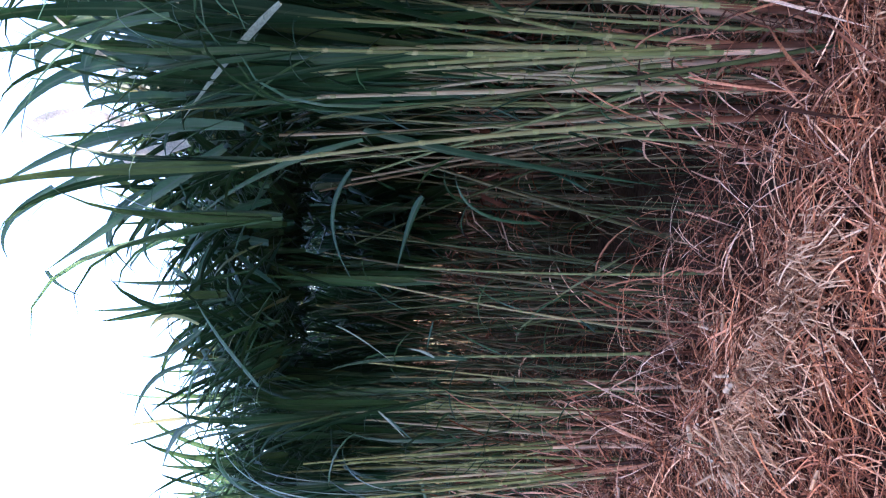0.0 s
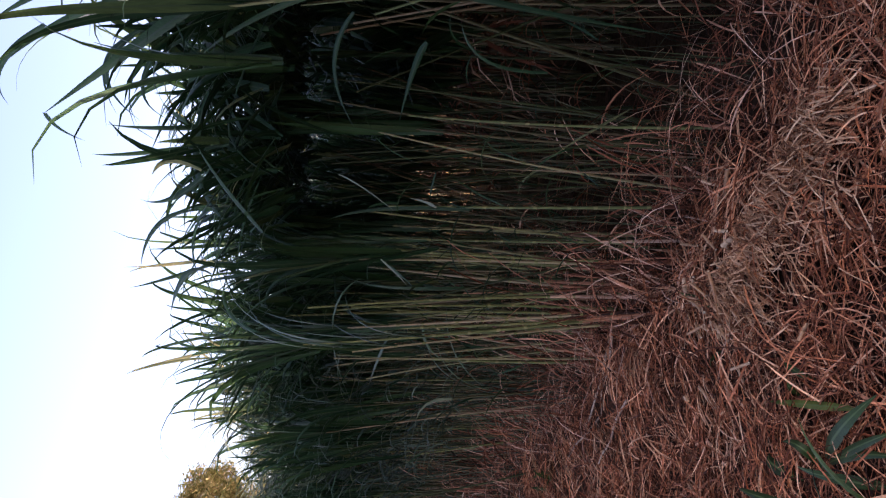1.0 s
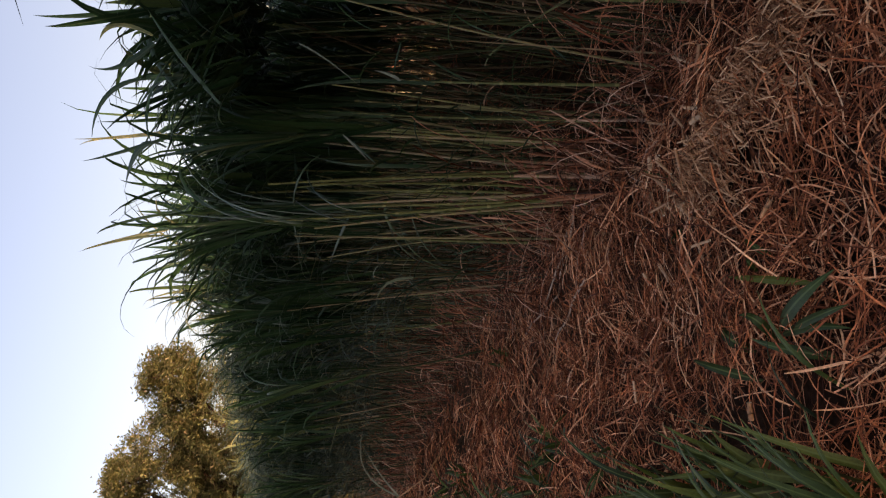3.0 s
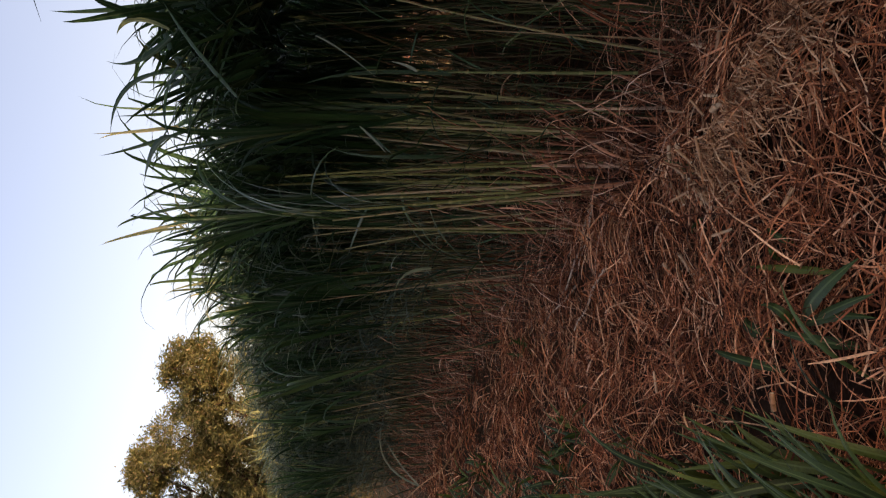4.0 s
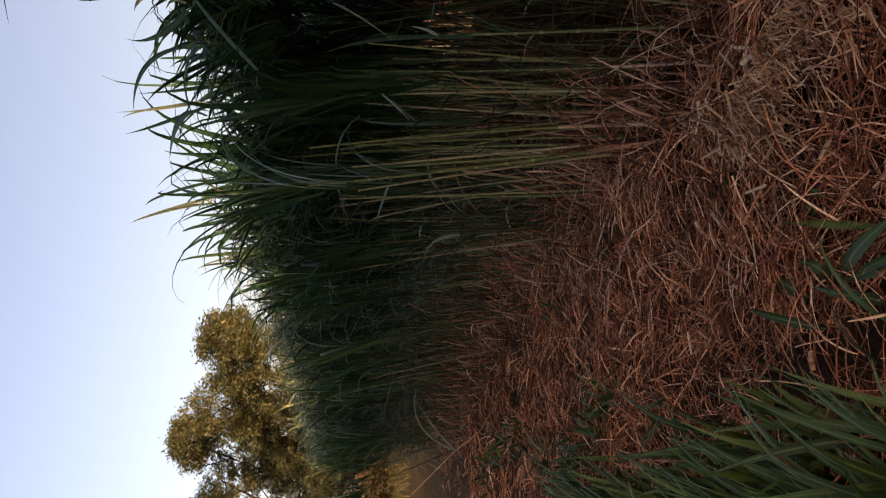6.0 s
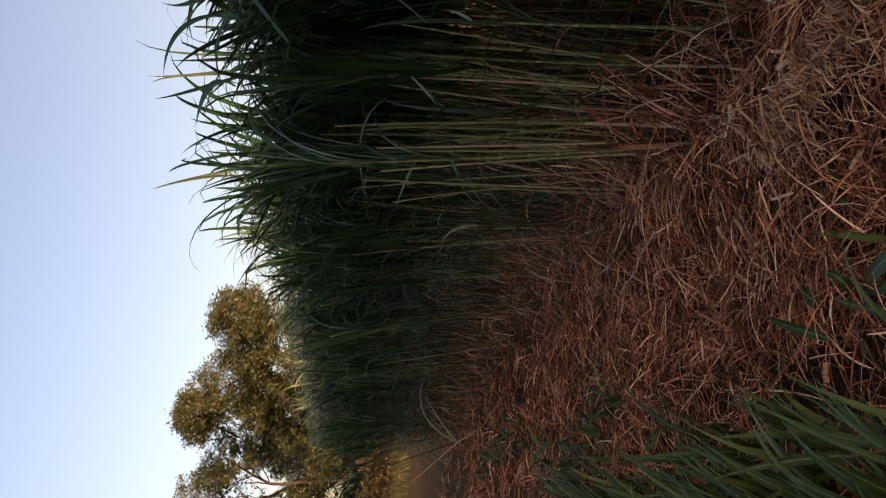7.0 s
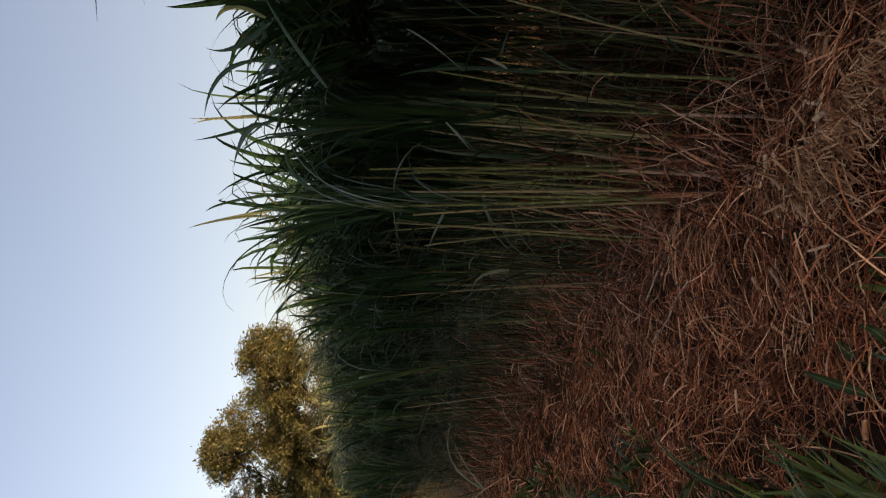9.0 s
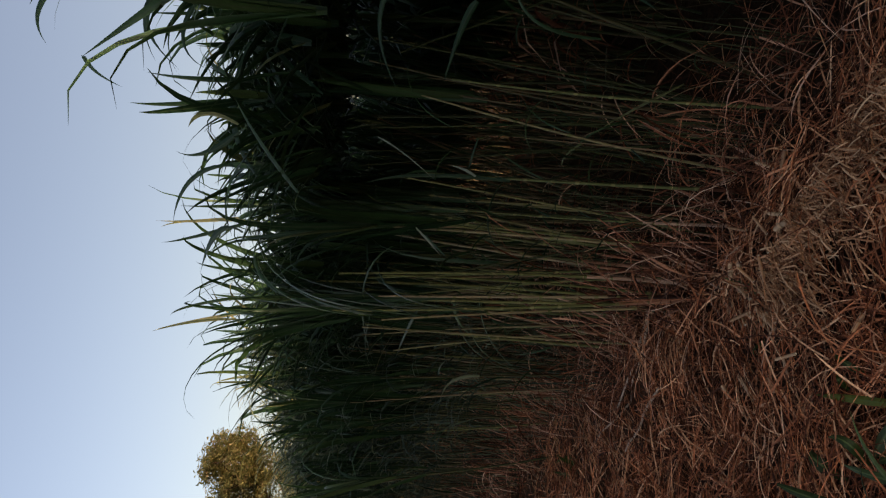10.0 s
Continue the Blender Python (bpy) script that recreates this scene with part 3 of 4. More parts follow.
# Pale thin stems that stand forward at the far part.
count = 300
s, d = rng.uniform(NEAR_END - 0.3, END, count), rng.uniform(-0.08, 0.12, count)
pale_stems = blades(np.column_stack([foot(s, d), np.zeros(count)]), rng.uniform(0, 6.3, count), rng.uniform(0.0, 0.16, count), rng.uniform(0.1, 0.7, count), rng.uniform(0.45, 1.0, count), rng.uniform(0.005, 0.011, count),
                    n=6, fold=0.3, bend=1.8, base=1.0, tip=0.8)
shoots = Shape()
count = 800
s, d = rng.uniform(float(foot_run[3]), END, count), np.abs(rng.normal(0.0, 0.30, count)) + 0.02
at = np.column_stack([foot(s, d), np.zeros(count)])
shoots.add(*blades(at, rng.uniform(0, 6.3, count), rng.uniform(0.0, 0.2, count), rng.uniform(0.0, 0.5, count) * rng.choice([1, 1, 1, 4], count), rng.uniform(0.35, 0.95, count),
                   rng.uniform(0.003, 0.007, count), n=6, fold=0.3, twist=rng.uniform(-1, 1, count), bend=1.8, base=1.0, tip=0.8))
skylit.add(*pale_stems)
stuff("dusty_leaf_mass", skylit, skylit_mat, "grey-green leaves and thin stems over the far part, sky light in their colour", "tall grass")
# The shoots share the stem colour that is darkened for shade.
stuff("grass_shoots", shoots, shaded_stems_mat, "thin upright green and withered shoots between the grass stalks", "tall grass")
stuff("withered_leaf_mass", withered, dry_mat, "tangle of withered brown leaves round the grass feet", "dry grass")

# ---- straw on the ground ----
straw = Shape()


# Bare patches of soil that the straw leaves open: x, y, radius.
BARE = [(-1.04, 1.74, 0.13), (-0.80, 1.56, 0.08), (-1.15, 1.90, 0.10), (-0.66, 2.20, 0.07), (-0.24, 2.50, 0.08), (-1.32, 3.40, 0.15), (-0.56, 2.88, 0.10), (0.02, 2.42, 0.11), (0.25, 2.19, 0.12), (0.13, 2.31, 0.10), (-0.12, 2.50, 0.10), (-3.9, 5.6, 0.22), (-0.35, 1.95, 0.06)]


def patchy(x, y):
    """Where the straw lies thick (towards 1) and where it thins out to dark gaps (towards 0)."""
    return 0.5 + 0.20 * (np.sin(23 * x + 11 * y + 2 * np.sin(9 * y)) + np.sin(17 * y - 19 * x + 2 * np.sin(13 * x))) + 0.16 * np.sin(41 * x - 37 * y + 1)


def litter(bundles, each, x0, x1, y0, y1, long=(0.05, 0.25), wide=(0.0018, 0.0048), heap=0.085, tight=0.28, gather=0.055):
    """Straw in loose bundles, the strands of a bundle lying much the same way."""
    count = bundles * each
    x = np.repeat(rng.uniform(x0, x1, bundles) + rng.normal(0, 0.3, bundles), each) + rng.normal(0, gather, count)
    y = np.repeat(rng.uniform(y0, y1, bundles) + rng.normal(0, 0.3, bundles), each) + rng.normal(0, gather, count)
    az = np.repeat(rng.uniform(0, 2 * np.pi, bundles), each) + rng.normal(0, tight, count)
    lay = np.repeat(rng.uniform(0, heap, bundles), each)
    bent = np.repeat(rng.normal(0, 0.5, bundles), each) + rng.normal(0, 0.35, count)
    length = rng.uniform(*long, count)
    keep = np.ones(count, bool)
    for bx, by, br in BARE:
        for share in (0.1, 0.5, 0.9):
            keep &= (np.hypot(x + share * length * np.cos(az) - bx, y + share * length * np.sin(az) - by) > br * rng.uniform(0.6, 1.15, count)) | (rng.random(count) < 0.30)
    keep &= ((x - 0.62) * 0.70 + (y - 1.76) * 0.71 < rng.normal(0.06, 0.08, count)) | (rng.random(count) < 0.14)
    keep &= (y + 1.1 * (x + 1.36) > 1.62 + rng.normal(0, 0.06, count)) | (rng.random(count) < 0.4)
    keep &= patchy(x, y) > rng.uniform(0.0, 0.6, count)
    x, y, az, lay, bent, length = x[keep], y[keep], az[keep], lay[keep], bent[keep], length[keep]
    count = len(x)
    n = 5
    t = np.linspace(0, 1, n + 1)
    head = az[:, None] + bent[:, None] * t
    run = np.stack([np.cos(head), np.sin(head)], -1)
    flat_run = np.concatenate([np.zeros((count, 1, 2)), np.cumsum(run[:, 1:], 1)], 1) * (length / n)[:, None, None]
    px, py = x[:, None] + flat_run[..., 0], y[:, None] + flat_run[..., 1]
    lift = lay + rng.uniform(0, 0.03, count)
    up = rng.normal(0.06, 0.28, count)
    pz = ground_height(px, py) + lift[:, None] + up[:, None] * length[:, None] * (t - 0.3) + (0.5 * length * rng.random(count) ** 2)[:, None] * t * (1 - t)
    pz = np.maximum(pz, ground_height(px, py) + 0.002)
    pts = np.stack([px, py, pz], -1)
    level = np.stack([-np.sin(head), np.cos(head), 0 * head], -1)
    roll = rng.uniform(-1, 1, count)[:, None, None]
    side = level * np.cos(roll) + np.array([0, 0, 1.0]) * np.sin(roll)
    normal = np.cross(np.concatenate([run, 0 * run[..., :1]], -1), side)
    width = (rng.uniform(*wide, count) * np.where(rng.random(count) < 0.06, 1.6, 1))[:, None] * np.ones(n + 1) * np.where(t > 0.9, 0.4, 1.0)
    straw.add(*strips(pts, side, normal, width, 0.35))


litter(800, 14, -1.7, 0.9, 1.2, 2.9, long=(0.05, 0.21), heap=0.11, tight=0.42)
litter(2600, 1, -1.7, 0.9, 1.2, 2.9, long=(0.04, 0.22))
litter(500, 9, -1.6, 0.8, 1.3, 2.9, long=(0.03, 0.13), wide=(0.0014, 0.003), heap=0.03, tight=0.6, gather=0.07)
litter(320, 14, -1.1, 0.9, 1.1, 2.2, long=(0.05, 0.20), heap=0.10, tight=0.5)
litter(90, 1, -1.7, 0.9, 1.2, 2.9, long=(0.10, 0.25), wide=(0.004, 0.006), heap=0.1)
litter(680, 12, -3.4, -0.6, 2.5, 4.9, long=(0.06, 0.22), wide=(0.0025, 0.0062), heap=0.11, tight=0.42)
litter(2400, 1, -3.4, -0.6, 2.5, 4.9, wide=(0.0025, 0.0062))
litter(520, 9, -3.2, -0.6, 2.5, 4.7, long=(0.05, 0.16), wide=(0.002, 0.0045), heap=0.04, tight=0.6, gather=0.08)
litter(1000, 8, -5.8, -1.8, 4.4, 7.8, wide=(0.004, 0.010))
litter(380, 8, -9.2, -2.6, 6.7, 10.3, wide=(0.004, 0.009), heap=0.03)
litter(450, 8, -4.0, 2.6, -2.6, 1.1, wide=(0.002, 0.006), heap=0.04)
stuff("straw_litter", straw, straw_mat, "thick brown straw and dead leaves strewn over soil", "straw")

# A crest of short chopped straw, its cut ends showing.
CREST = np.array([(0.06, 1.93), (-0.10, 1.98), (-0.22, 2.06), (-0.40, 2.13), (-0.52, 2.22)])
chaff = Shape()
count = 1500
u = rng.uniform(0, len(CREST) - 1, count)
x = np.interp(u, np.arange(len(CREST)), CREST[:, 0]) + rng.normal(0, 0.05, count)
y = np.interp(u, np.arange(len(CREST)), CREST[:, 1]) - np.abs(rng.normal(0, 0.11, count))
chaff.add(*blades(np.column_stack([x, y, ground_height(x, y) + rng.uniform(0.09, 0.14, count)]), -1.6 + rng.normal(0, 0.5, count), rng.uniform(1.2, 1.8, count), rng.uniform(1.6, 2.1, count), rng.uniform(0.03, 0.10, count),
                  rng.uniform(0.0018, 0.0046, count), n=3, fold=0.3, twist=rng.uniform(-1, 1, count), base=1.0, tip=0.1))
stuff("chopped_straw", chaff, surface("chopped_straw", [(0, (0.12, 0.046, 0.020)), (0.5, (0.46, 0.205, 0.09)), (1, (0.74, 0.46, 0.25))], 0.7, (130, 5), 0.3, islands=True, gloss=0.12), "short chopped pale straw heaped along a low crest", "straw")

# ---- tree ----
TREE_FOOT = np.array([-26.3, 32.0, -0.1])
LOBES = [((-17.7, 32, 7.4), (1.3, 1.8, 1.4), 1.0), ((-21.4, 32, 7.9), (1.9, 2.0, 1.9), 1.0), ((-23.2, 32, 9.6), (1.3, 1.6, 1.3), 0.9), ((-19.6, 32, 5.4), (2.8, 2.4, 1.7), 1.2),
         ((-25.6, 32, 8.4), (1.5, 1.6, 1.1), 0.35), ((-28.6, 32, 8.9), (2.2, 2.0, 2.2), 0.9), ((-23.3, 32.5, 5.2), (2.0, 2.0, 1.6), 0.9), ((-29.8, 32, 5.6), (2.0, 2.0, 1.6), 0.7),
         ((-19.4, 32, 6.9), (1.7, 2, 1.2), 0.9), ((-22.4, 32, 6.6), (1.6, 2, 1.3), 0.9), ((-20.8, 32, 3.6), (3.2, 2, 1.5), 1.0), ((-25.2, 32.3, 6.6), (1.2, 1.6, 1.0), 0.5), ((-25.0, 31.4, 3.6), (1.6, 1.0, 1.0), 0.7), ((-27.6, 31.6, 4.4), (1.3, 1.0, 1.2), 0.5), ((-25.8, 32.8, 5.3), (1.6, 1.4, 1.4), 0.7)]
LOBES = [(c, tuple(0.97 * v for v in r), f) for c, r, f in LOBES]


def foliage(rng, lobes, leaf, per=80, clumps=78, spread=0.40):
    """Small folded leaves gathered in clumps over the shell of each lobe."""
    shape = Shape()
    for centre, radii, full in lobes:
        k = int(clumps * full)
        way = rng.normal(size=(k, 3))
        way /= np.linalg.norm(way, axis=1, keepdims=True)
        mid = np.array(centre) + way * np.array(radii) * rng.uniform(0.3, 1.0, (k, 1)) ** 0.6 * rng.uniform(0.85, 1.12, (k, 1))
        p = (mid[:, None] + rng.normal(0, spread, (k, per, 3)) * [1, 1, 0.75]).reshape(-1, 3)
        q = len(p)
        shape.add(*blades(p, rng.uniform(0, 2 * np.pi, q), rng.uniform(0.2, 2.4, q), rng.uniform(1.0, 2.9, q), rng.uniform(0.7, 1.3, q) * leaf, rng.uniform(0.6, 1.0, q) * leaf, n=1, fold=0.2, base=0.6, tip=0.65))
    return shape


def limb(shape, rng, a, b, r0, r1, wobble=0.12, n=9):
    t = np.linspace(0, 1, n)[:, None]
    span = np.linalg.norm(np.subtract(b, a))
    bend = rng.normal(0, wobble * span, 3)
    pts = np.array(a) * (1 - t) + np.array(b) * t + bend * np.sin(np.pi * t) * 0.6 + rng.normal(0, 0.012 * span, (n, 3)) * np.sin(np.pi * t)
    shape.add(*tube(pts, r0 + (r1 - r0) * t[:, 0], 8))
    return pts


tree = tagged(new("tree"), "broad olive-green tree with a leaning forked brown trunk", "tree")
trng = np.random.default_rng(12)
bole = Shape()
fork = TREE_FOOT + (0.6, 0, 2.2)
limb(bole, trng, TREE_FOOT, fork, 0.38, 0.27, 0.05)
part("trunk", bole, bark_mat, tree)
for centre, radii, full in LOBES:
    wood = Shape()
    main = limb(wood, trng, fork, centre, 0.11, 0.04)
    for _ in range(7):
        start = main[trng.integers(4, 9)]
        w = trng.normal(size=3)
        limb(wood, trng, start, np.array(centre) + w / np.linalg.norm(w) * np.array(radii) * 0.95, 0.035, 0.010)
    part("limb", wood, bark_mat, tree)
part("crown", foliage(trng, LOBES, 0.17, per=46, clumps=190, spread=0.17), crown_mat, tree, "olive leaves touched with yellow and brown")

# ---- bushes by the tree ----
def bush(lobes, material, label, leaf, foot_at):
    root = tagged(new("bush"), label, "bush")
    wood = Shape()
    for centre, radii, full in lobes:
        limb(wood, trng, foot_at, centre, 0.05, 0.015)
    part("branches", wood, bark_mat, root)
    part("foliage", foliage(trng, lobes, leaf * 1.25, per=34, clumps=50, spread=0.34), material, root)
    return root


GREEN_BUSH, RUSTY_BUSH = "dark green leafy bush behind the tree", "rusty yellow bush on the field edge"
for x, y, high, wide in ((-26.6, 34.2, 7.4, 1.7), (-24.2, 35.0, 5.4, 2.0), (-30.6, 35.5, 5.2, 2.2), (-34.5, 36.0, 4.6, 2.4), (-19.6, 35.0, 4.8, 2.2)):
    bush([((x, y, high * 0.62), (wide * 0.8, 1.3, high * 0.36), 1.0), ((x - 0.5 * wide, y, high * 0.32), (wide * 0.8, 1.2, high * 0.30), 1.0), ((x + 0.5 * wide, y, high * 0.30), (wide * 0.8, 1.2, high * 0.28), 1.0)], bush_mat, GREEN_BUSH, 0.19, (x, y, 0))
for x, y, high, wide in ((-27.6, 30.0, 2.3, 1.4), (-24.4, 30.2, 1.7, 1.3), (-30.6, 30.6, 2.2, 1.6), (-21.2, 30.6, 2.4, 1.7), (-17.6, 30.5, 2.6, 1.8)):
    bush([((x - 0.4 * wide, y, high * 0.45), (wide * 0.8, 1.0, high * 0.42), 1.0), ((x + 0.5 * wide, y, high * 0.40), (wide * 0.8, 1.0, high * 0.38), 1.0)], rust_mat, RUSTY_BUSH, 0.16, (x, y, 0))

# ---- dry grass along the field edge ----
edge = Shape()
count = 4500
x, y = rng.uniform(-36, -9, count), rng.uniform(19, 29.5, count)
edge.add(*blades(np.column_stack([x, y, 0 * x]), rng.uniform(0, 6.3, count), rng.uniform(0.0, 0.5, count), rng.uniform(0.4, 1.8, count), rng.uniform(0.25, 0.7, count), rng.uniform(0.02, 0.045, count), n=3, bend=1.5))
stuff("dry_grass", edge, surface("dry_field_grass", [(0, (0.035, 0.04, 0.012)), (0.4, (0.065, 0.052, 0.018)), (1, (0.12, 0.085, 0.032))], 0.7, (20, 2), 0.3, islands=True, thin=0.2, gloss=0.1), "dry yellowish grass along the far field edge", "dry grass")

# ---- lush green grass and weeds beside the straw ----
def green_clump(at, blades_count, tall, wide, label, name="grass_clump", material=None, lean=(0.15, 0.9), bow=(0.9, 2.2), toward=None):
    root = tagged(new(name), label, "grass", "green clumps on the straw")
    z = float(ground_height(at[0], at[1]))
    root.location = (at[0], at[1], z + (0.05 if name == "weed" else 0.0))
    for _ in range(blades_count):
        blade = Shape()
        az = rng.uniform(0, 2 * np.pi) if toward is None else toward + rng.normal(0, 0.8)
        o = rng.normal(0, 0.05 + 0.12 * tall, 2)
        blade.add(*blades([(o[0], o[1], 0)], [az], [rng.uniform(*lean)], [rng.uniform(*bow)], [tall * rng.uniform(0.6, 1.15)], [wide * rng.uniform(0.6, 1.15)], n=9,
                          twist=rng.uniform(-0.8, 0.8, 1), curl=rng.uniform(-0.5, 0.5, 1), bend=1.4))
        part("leaf", blade, weed_mat, root)
    return root


LUSH = "lush clump of broad green grass blades"
for k in range(17):
    x = -0.90 - 0.13 * k
    y = 1.68 - 1.1 * (x + 1.36)
    back = rng.uniform(0.0, 0.16)
    green_clump((x - 0.75 * back, y - 0.65 * back), 40 - k, 0.46 - 0.006 * k, 0.042, LUSH, toward=rng.uniform(0.0, 1.9), lean=(0.0, 0.4), bow=(0.4, 1.5))
for k in range(10):
    x = -1.25 - 0.2 * k
    green_clump((x - 0.25, 1.35 - 1.1 * (x + 1.36)), 26, 0.48, 0.042, LUSH, toward=rng.uniform(0.2, 2.6), lean=(0.05, 0.5), bow=(0.5, 1.7))
WEED = "small green weed with broad blades growing through straw"
for at, k, tall in [((-0.94, 1.45), 8, 0.36), ((-0.62, 2.30), 3, 0.16), ((-2.07, 3.2), 18, 0.22), ((-2.68, 3.66), 20, 0.24), ((-2.34, 3.36), 14, 0.22), ((-2.2, 4.3), 8, 0.18), ((-3.1, 4.15), 20, 0.24),
                    ((-1.35, 1.95), 10, 0.24), ((-3.5, 4.7), 18, 0.24), ((-4.1, 5.5), 18, 0.26), ((-2.5, 2.95), 16, 0.22), ((-2.95, 3.7), 18, 0.25), ((-3.7, 5.1), 14, 0.2), ((-4.9, 6.2), 16, 0.24), ((-1.75, 2.6), 9, 0.2)]:
    green_clump(at, k, tall, 0.03, WEED, "weed", lean=(0.2, 1.1), bow=(0.9, 1.9))

def broad_weed(blade_places):
    """A weed by its blades, each through three places: root, middle, tip."""
    root = tagged(new("weed"), "broad-bladed green weed sprawling over the straw", "weed", "green clumps on the straw")
    root.location = (blade_places[0][0][0], blade_places[0][0][1], float(ground_height(*blade_places[0][0][:2])))
    for a, b, c, wide in blade_places:
        a, b, c = (np.array(p) - np.array(root.location) for p in (a, b, c))
        t = np.linspace(0, 1, 9)[:, None]
        pts = a * (1 - t) ** 2 + 2 * (2 * b - (a + c) / 2) * t * (1 - t) + c * t**2
        way = np.gradient(pts, axis=0)
        way /= np.linalg.norm(way, axis=1, keepdims=True)
        side = np.cross(way, np.array([0.4, -0.6, 0.7]))
        side /= np.linalg.norm(side, axis=1, keepdims=True)
        blade = Shape()
        blade.add(*strips(pts[None], side[None], np.cross(way, side)[None], (wide * np.minimum(1, 0.35 + 2.5 * t[:, 0]) * np.maximum(1 - t[:, 0] ** 3, 0.05))[None], 0.15))
        part("leaf", blade, weed_mat, root)
    return root


broad_weed([((-0.73, 1.72, 0.10), (-0.61, 1.60, 0.16), (-0.50, 1.52, 0.15), 0.034), ((-0.74, 1.71, 0.10), (-0.65, 1.57, 0.14), (-0.59, 1.44, 0.14), 0.024), ((-0.72, 1.69, 0.10), (-0.61, 1.53, 0.16), (-0.54, 1.44, 0.16), 0.022), ((-0.76, 1.72, 0.10), (-0.70, 1.71, 0.17), (-0.73, 1.80, 0.16), 0.024)])
broad_weed([((-0.58, 1.64, 0.09), (-0.62, 1.76, 0.15), (-0.68, 1.92, 0.14), 0.020), ((-0.58, 1.80, 0.10), (-0.56, 1.82, 0.15), (-0.56, 1.88, 0.14), 0.016), ((-0.64, 1.85, 0.10), (-0.61, 1.84, 0.14), (-0.61, 1.87, 0.13), 0.015)])
broad_weed([((-0.83, 1.80, 0.09), (-0.80, 1.82, 0.16), (-0.80, 1.88, 0.14), 0.032), ((-0.87, 1.73, 0.10), (-0.89, 1.83, 0.17), (-0.95, 1.99, 0.15), 0.024)])

# ---- sticks ----
def stick(a, b, r):
    root = Shape()
    a3, b3 = (np.array([*p, float(ground_height(*p)) + h]) for p, h in ((a, 0.10), (b, 0.08)))
    limb(root, rng, a3, b3, r, r * 0.6, 0.05, 7)
    return tagged(new("stick", root.mesh("stick", stick_mat)), "pale dead stalk lying on the straw", "stick")


stick((-0.88, 3.20), (-1.47, 3.56), 0.007)
stick((-0.92, 3.17), (-1.88, 3.97), 0.006)
stick((-1.11, 2.95), (-1.61, 3.42), 0.006)

def bowed(a, b, c, wide, n=10):
    """A blade through three places."""
    a, b, c = (np.array(p) for p in (a, b, c))
    t = np.linspace(0, 1, n)[:, None]
    pts = a * (1 - t) ** 2 + 2 * (2 * b - (a + c) / 2) * t * (1 - t) + c * t**2
    way = np.gradient(pts, axis=0)
    way /= np.linalg.norm(way, axis=1, keepdims=True)
    side = np.cross(way, np.array([0.5, -0.8, 0.2]))
    side /= np.linalg.norm(side, axis=1, keepdims=True)
    shape = Shape()
    shape.add(*strips(pts[None], side[None], np.cross(way, side)[None], (wide * np.maximum(1 - t[:, 0] ** 2.2, 0.05))[None], 0.2))
    return shape


fallen = tagged(new("fallen_stalk"), "pale dry grass stalk fallen outward, two limp leaves hanging from it", "tall grass")
cane = Shape()
cane.add(*tube([(-3.67, 5.73, 0.06), (-3.70, 5.24, 0.32), (-3.88, 5.26, 0.50), (-4.27, 5.24, 0.84)], [0.007, 0.006, 0.005, 0.003], 7))
part("stem", cane, cut_mat, fallen)
part("leaf", bowed((-3.88, 5.26, 0.50), (-3.71, 5.42, 0.78), (-3.40, 5.62, 0.75), 0.015), faded_mat, fallen)
part("leaf", bowed((-3.88, 5.26, 0.50), (-3.74, 5.38, 0.66), (-3.57, 5.51, 0.79), 0.012), faded_mat, fallen)

# ---- far-end stalks, their leaves coloured yellow for sunlight ----
for k in range(36):
    x, y = foot(rng.uniform(NEAR_END + 0.9, END - 0.1), rng.uniform(0.0, 0.6))
    pale = copy_thing(masters[rng.integers(len(masters))], Matrix.Translation((x, y, float(ground_height(x, y)) - 0.01)) @ Matrix.Rotation(rng.uniform(0, 6.3), 4, "Z") @ Matrix.Rotation(rng.uniform(0.0, 0.16), 4, "Y") @ Matrix.Diagonal((1.15, 1.15, rng.uniform(1.18, 1.32), 1)))
    tagged(pale, "fodder grass stalk with drooping leaves coloured pale yellow as if sunlit")
    for ob in pale.children:
        if ob.name.startswith("leaf"):
            ob.data = ob.data.copy()
            ob.data.materials[0] = yellow_mat

for stalk in masters + standing:
    clear_gap(stalk)

# ---- single leaves that stand out ----
NEAR_ARCHES = [
    ((-0.09, 2.40, 1.82), (0.04, 2.35, 1.83), (0.14, 2.28, 1.70), 0.014, 'green'),
    ((-0.10, 2.41, 1.68), (-0.02, 2.39, 1.75), (0.12, 2.31, 1.66), 0.014, 'green'),
    ((-0.10, 2.41, 1.18), (0.06, 2.33, 1.24), (0.20, 2.22, 1.19), 0.014, 'green'),
    ((-0.07, 2.38, 1.06), (0.07, 2.32, 1.03), (0.14, 2.28, 1.00), 0.020, 'green'),
    ((0.19, 2.14, 0.93), (0.10, 2.23, 0.85), (0.08, 2.27, 0.68), 0.015, 'green'),
    ((0.46, 1.75, 1.78), (0.39, 1.83, 1.71), (0.34, 1.89, 1.63), 0.022, 'pale'),
    ((0.26, 1.91, 1.55), (0.38, 1.79, 1.43), (0.47, 1.69, 1.32), 0.016, 'faded'),
    ((0.06, 2.19, 1.57), (0.17, 2.07, 1.39), (0.25, 1.98, 1.16), 0.018, 'green'),
    ((0.12, 2.10, 2.00), (0.23, 1.97, 1.71), (0.26, 1.94, 1.42), 0.040, 'green'),
]
